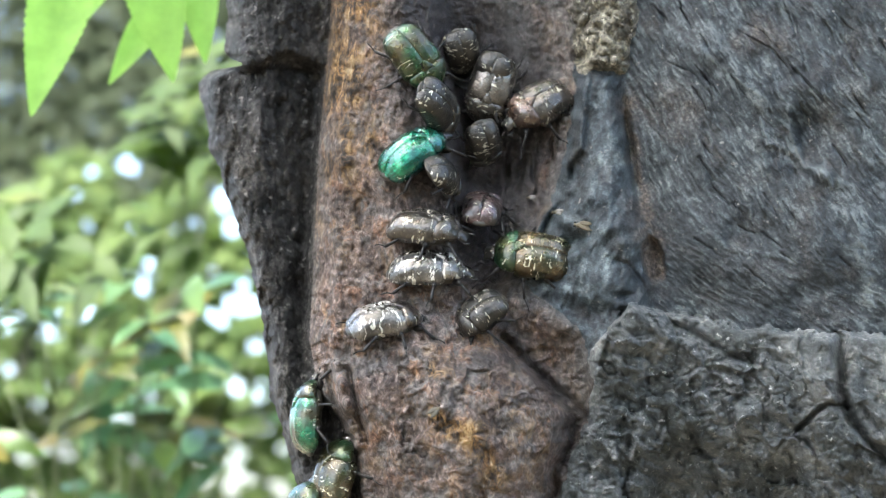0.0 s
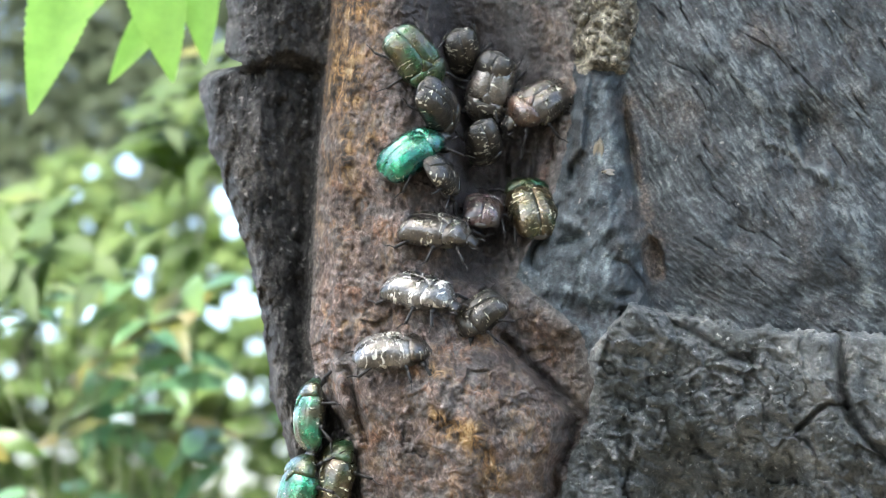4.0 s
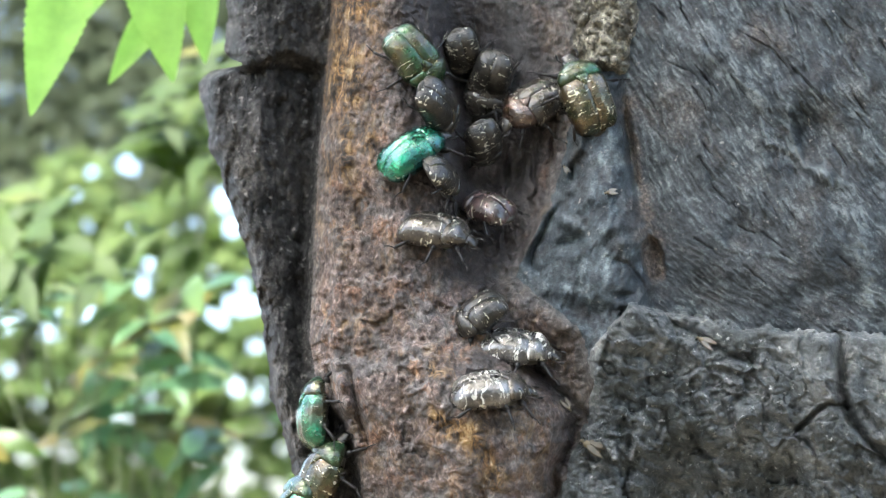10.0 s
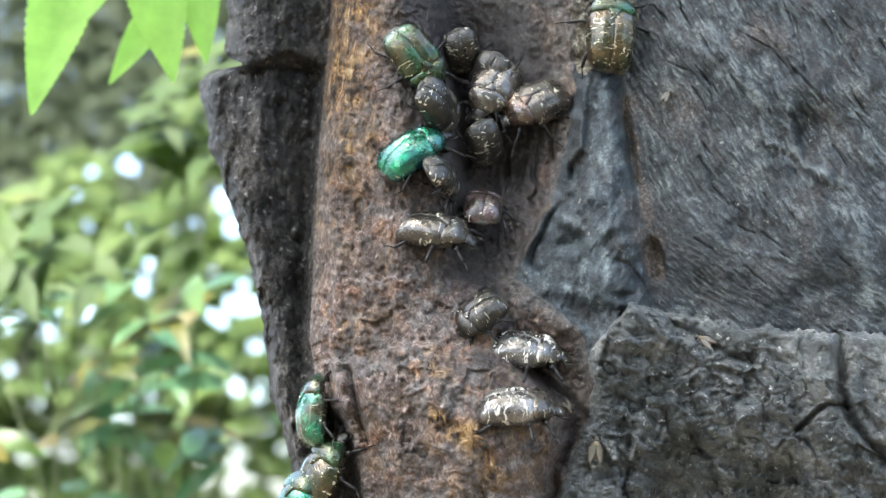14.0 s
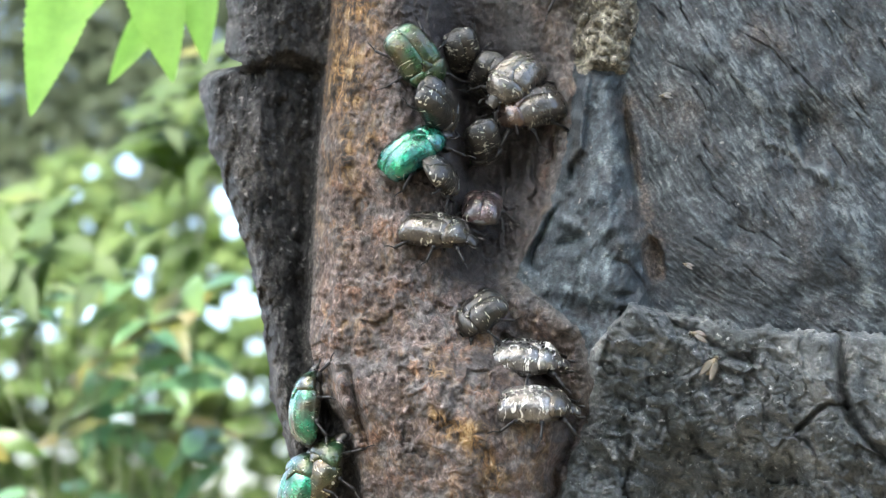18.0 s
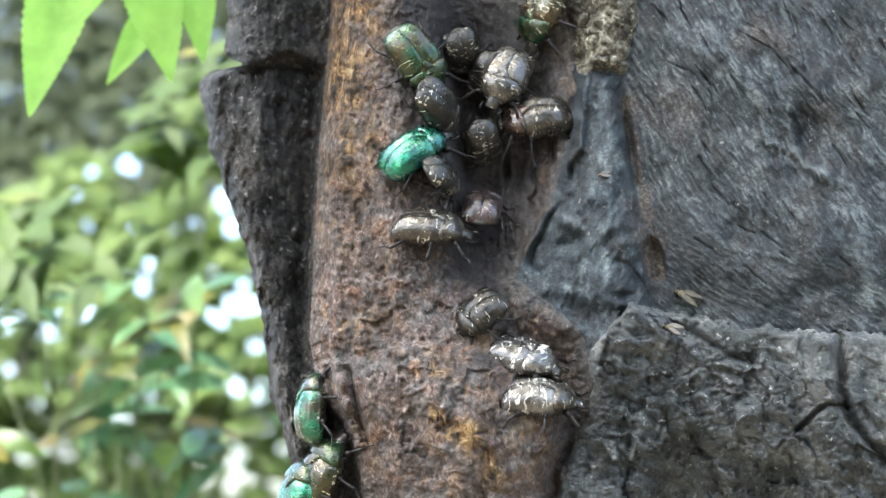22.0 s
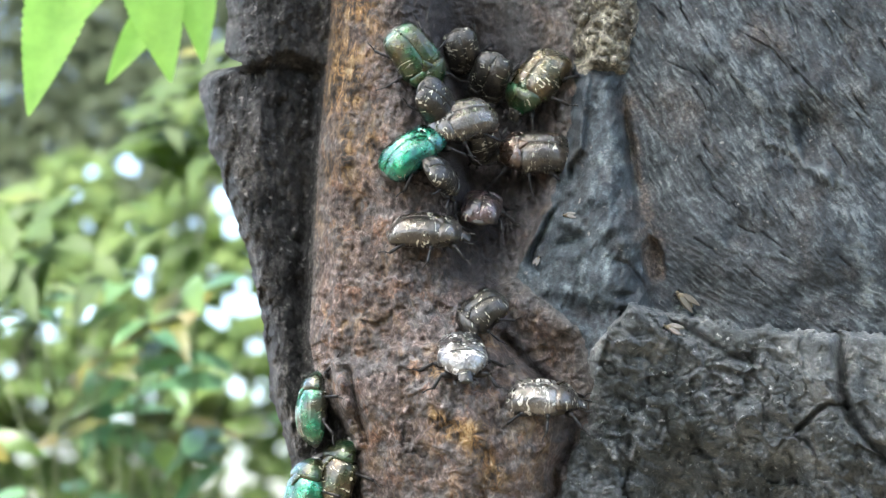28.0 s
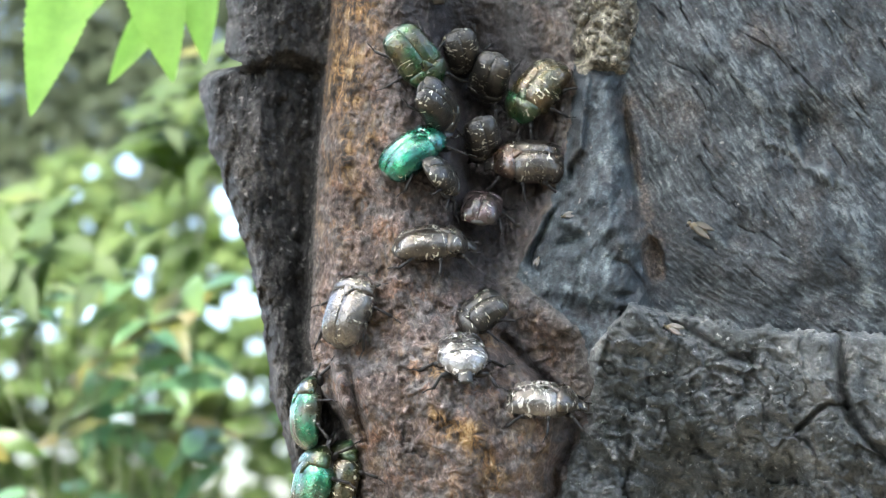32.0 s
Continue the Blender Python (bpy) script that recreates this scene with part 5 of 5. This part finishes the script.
FLY_BODY = plain("fly_body", (0.10, 0.080, 0.045), 0.5)
DUSTY = plain("dusty_wing", (0.16, 0.14, 0.118), 0.4)
PALE = plain("gnat_wing", (0.17, 0.16, 0.145), 0.5, 0.0, 0.25)
FLIES = []


def fly(label, size, wing, spread=10):
    root = tagged(new("fly"), label, "fly", "flies on the trunk")
    part("thorax", loft(bmesh.new(), oval_rings(fine_table([(2.0, 0.5, 2.0, 1.0), (1.4, 1.1, 2.5, 0.7), (0.2, 1.2, 2.6, 0.6), (-0.7, 0.7, 2.1, 0.8)], 8), 10)), FLY_BODY, root)
    part("abdomen", loft(bmesh.new(), oval_rings(fine_table([(-0.6, 0.7, 2.0, 0.8), (-1.6, 1.15, 2.1, 0.6), (-3.0, 0.9, 1.7, 0.6), (-4.0, 0.25, 1.2, 0.8)], 9), 10)), FLY_BODY, root)
    head = part("head", loft(bmesh.new(), oval_rings(fine_table([(2.0, 0.5, 1.9, 0.9), (2.6, 1.0, 2.2, 0.6), (3.2, 0.6, 1.8, 0.8)], 6), 10)), FLY_BODY, root)
    for s in (1, -1):
        bm = bmesh.new()
        bmesh.ops.create_icosphere(bm, subdivisions=1, radius=0.00062, matrix=Matrix.Translation(Vector((2.7, s * 0.85, 1.6)) * 0.001))
        part("eye", bm, EYE_BLACK, head)
        a = radians(180 - s * spread)
        d, n = Vector((math.cos(a), math.sin(a), 0)), Vector((-math.sin(a), math.cos(a), 0))
        bm = bmesh.new()
        rings = []
        for k in range(9):
            f = k / 8
            w = 1.15 * math.sin(math.pi * min(1, 0.08 + 0.92 * f) ** 0.8) + 0.12
            c = Vector((0.6, s * 0.7, 2.5)) + d * 6.2 * f - Vector((0, 0, 0.9 * f))
            rings.append([(c + n * w * q + Vector((0, 0, z))) * 0.001 for q, z in ((-1, 0), (-0.4, 0.07), (0.4, 0.07), (1, 0), (0.4, -0.05), (-0.4, -0.05))])
        part("wing", loft(bm, rings), wing, root)
        for x, sw in ((1.2, 0.9), (0.3, 0.1), (-0.4, -0.8)):
            h = Vector((x, s * 0.8, 0.9))
            k1 = h + Vector((sw * 0.6, s * 1.3, 0.6))
            part("leg", tube([h, k1, k1 + Vector((sw * 0.7, s * 0.8, -1.4)), k1 + Vector((sw * 1.3, s * 1.2, -1.6))], [0.16, 0.13, 0.1, 0.07], 5), LEG, root)
    for ob in root.children:
        ob.scale = (size, size, size)
    return root


def perch(px, py, heading, lift=0.0):
    j = int(min(max((py + 180) / 1260 * (NY - 1), 0), NY - 1))
    near = DEPTH[max(j - 3, 0):j + 4, :][np.abs(X[max(j - 3, 0):j + 4, :] - px) < 9]
    d = float(np.percentile(near, 80)) if near.size else 0.0
    p = at_plane(px, py, d + lift)
    up = Vector((0, -1, 0.25)).normalized()
    h = Vector((math.cos(radians(heading)), 0, math.sin(radians(heading))))
    h = (h - up * h.dot(up)).normalized()
    return Matrix.Translation(p) @ Matrix((h, up.cross(h), up)).transposed().to_4x4()


FLIES.append((fly("ochre-brown fly with pale folded wings on the bark", 1.0, WING), [
    (0, 1130, 1010, 110), (3.5, 1120, 1000, 110), (4.6, 1060, 850, 120), (5.3, 1042, 792, 150), (12.5, 1044, 791, 150), (13.6, 1050, 793, 110), (14, 1054, 794, 85), (14.5, 1085, 784, 70), (15.5, 1120, 745, 55), (16.5, 1156, 708, 60), (17, 1204, 692, 45),
    (17.5, 1231, 663, 50), (18, 1260, 648, 60), (18.5, 1300, 638, 75), (19, 1323, 616, 92), (19.5, 1336, 601, 105), (20, 1332, 590, 112), (20.5, 1316, 570, 118), (21, 1279, 556, 122),
    (21.5, 1251, 545, 135), (22, 1210, 526, 150), (23, 1178, 519, 165), (24.2, 1184, 522, 130), (25, 1191, 524, 95), (26, 1198, 528, 120), (27.5, 1204, 531, 138), (29, 1214, 534, 110), (29.6, 1216, 536, 95), (30, 1245, 530, 92), (30.5, 1253, 471, 90),
    (31, 1240, 444, 150), (31.5, 1240, 436, 165), (32, 1231, 406, 150)]))
FLIES.append((fly("small brown fly on the bare wood", 0.55, WING), [
    (0, 772, 728, 40), (1, 846, 704, 60), (2, 850, 676, 80), (3, 858, 671, 20), (5.5, 953, 674, 10), (7, 977, 692, -40), (8, 988, 700, -40), (9, 1005, 722, -60), (32, 1006, 726, -60)]))
FLIES.append((fly("pale gnat crossing the callus wood", 0.5, PALE, 8), [
    (0, 985, 378, 180), (1, 1067, 323, 170), (3, 1070, 312, 175), (5.5, 1080, 296, 175), (8, 1087, 289, 180), (9, 1084, 332, 195), (10, 1078, 343, 190), (11, 1013, 379, 185), (12, 1018, 377, 180), (13, 1004, 262, 120), (14, 1180, 170, 60), (14.5, 1259, 142, 80),
    (15.5, 1200, 170, 150), (16.5, 1162, 185, 190), (18, 1175, 172, 180), (20, 1177, 172, 180), (20.8, 1060, 270, 200), (21, 1048, 289, 200), (21.5, 1061, 312, 190), (24, 1072, 306, 180), (25, 1074, 308, 185), (25.5, 1117, 325, 160), (27.5, 1010, 380, 170),
    (29, 1002, 384, 190), (30, 1054, 327, 180), (31, 1039, 366, 170), (32, 1001, 384, 195)]))
FLIES.append((fly("tiny pale gnat at the edge of the wound", 0.42, PALE, 8), [(0, 938, 352, 180), (7, 934, 350, 175), (10, 1000, 300, 120), (13, 1003, 262, 100), (15.5, 1190, 440, 60), (16.5, 1215, 471, 150), (21, 1214, 470, 155), (22.5, 1010, 466, 180), (23.2, 951, 461, 60), (32, 951, 462, 65)]))
FLIES.append((fly("pale fly resting on the bark ledge", 0.75, DUSTY, 10), [
    (0, 1500, -110, 200), (6.3, 1480, -90, 210), (7, 1380, 300, 230), (7.6, 1244, 606, 150), (17.6, 1243, 598, 145), (18.3, 1214, 592, 165), (19, 1186, 583, 160), (32, 1186, 583, 160)]))
FLIES.append((fly("small rusty fly on the grey callus", 0.7, FLY_BODY), [(0, 1027, 402, 170), (3.4, 1023, 405, 175), (4.0, 1060, 260, 80, 25), (4.8, 1160, -150, 75, 20), (32, 1160, -150, 75, 20)]))


def motions():
    for root, rows, steps in BEETLES:
        walk(root, [(r[0], stand(*r[1:])) for r in rows] + ([(32.0, stand(*rows[-1][1:]))] if rows[-1][0] < 32 else []))
        if not steps:
            continue
        legs = [o for o in root.children if o.name.startswith("leg")]
        for k, leg in enumerate(legs):
            rest = leg.matrix_basis.copy()
            place = leg.location.copy()
            out = [(0.0, 0)]
            for a, b in steps:
                t, s = a, 1 if (k + k // 2) % 2 else -1
                out.append((a + 0.04, 0))
                while t < b - 0.3:
                    t += 0.25
                    out.append((t, s * 14))
                    s = -s
                out.append((b, 0))
            out.append((32.0, 0))
            done, last = [], -1
            for t, g in out:
                if frame(t) > last:
                    done.append((t, Matrix.Translation(place) @ pose(0, 0, 0, 0, 0, g)))
                    last = frame(t)
            walk(leg, done)
    for root, rows in FLIES:
        walk(root, [(r[0], perch(*r[1:])) for r in rows])
    base = SPRIG.location.copy()
    walk(SPRIG, [(t, Matrix.Translation(base + Vector((dx * 0.001, 0, 0))) @ pose(0, 0, 0, 0, r, 0)) for t, dx, r in
                 ((0, 0, 0), (2, 0.3, 0.5), (6, 1.2, 0.8), (9, 0, 0.1), (13, 0.9, 0.6), (16, 0.2, 0.1), (19, -0.3, 0.0), (23, -1.4, -0.4), (28, -0.8, 0.2), (32, 0, 0.1))])


motions()
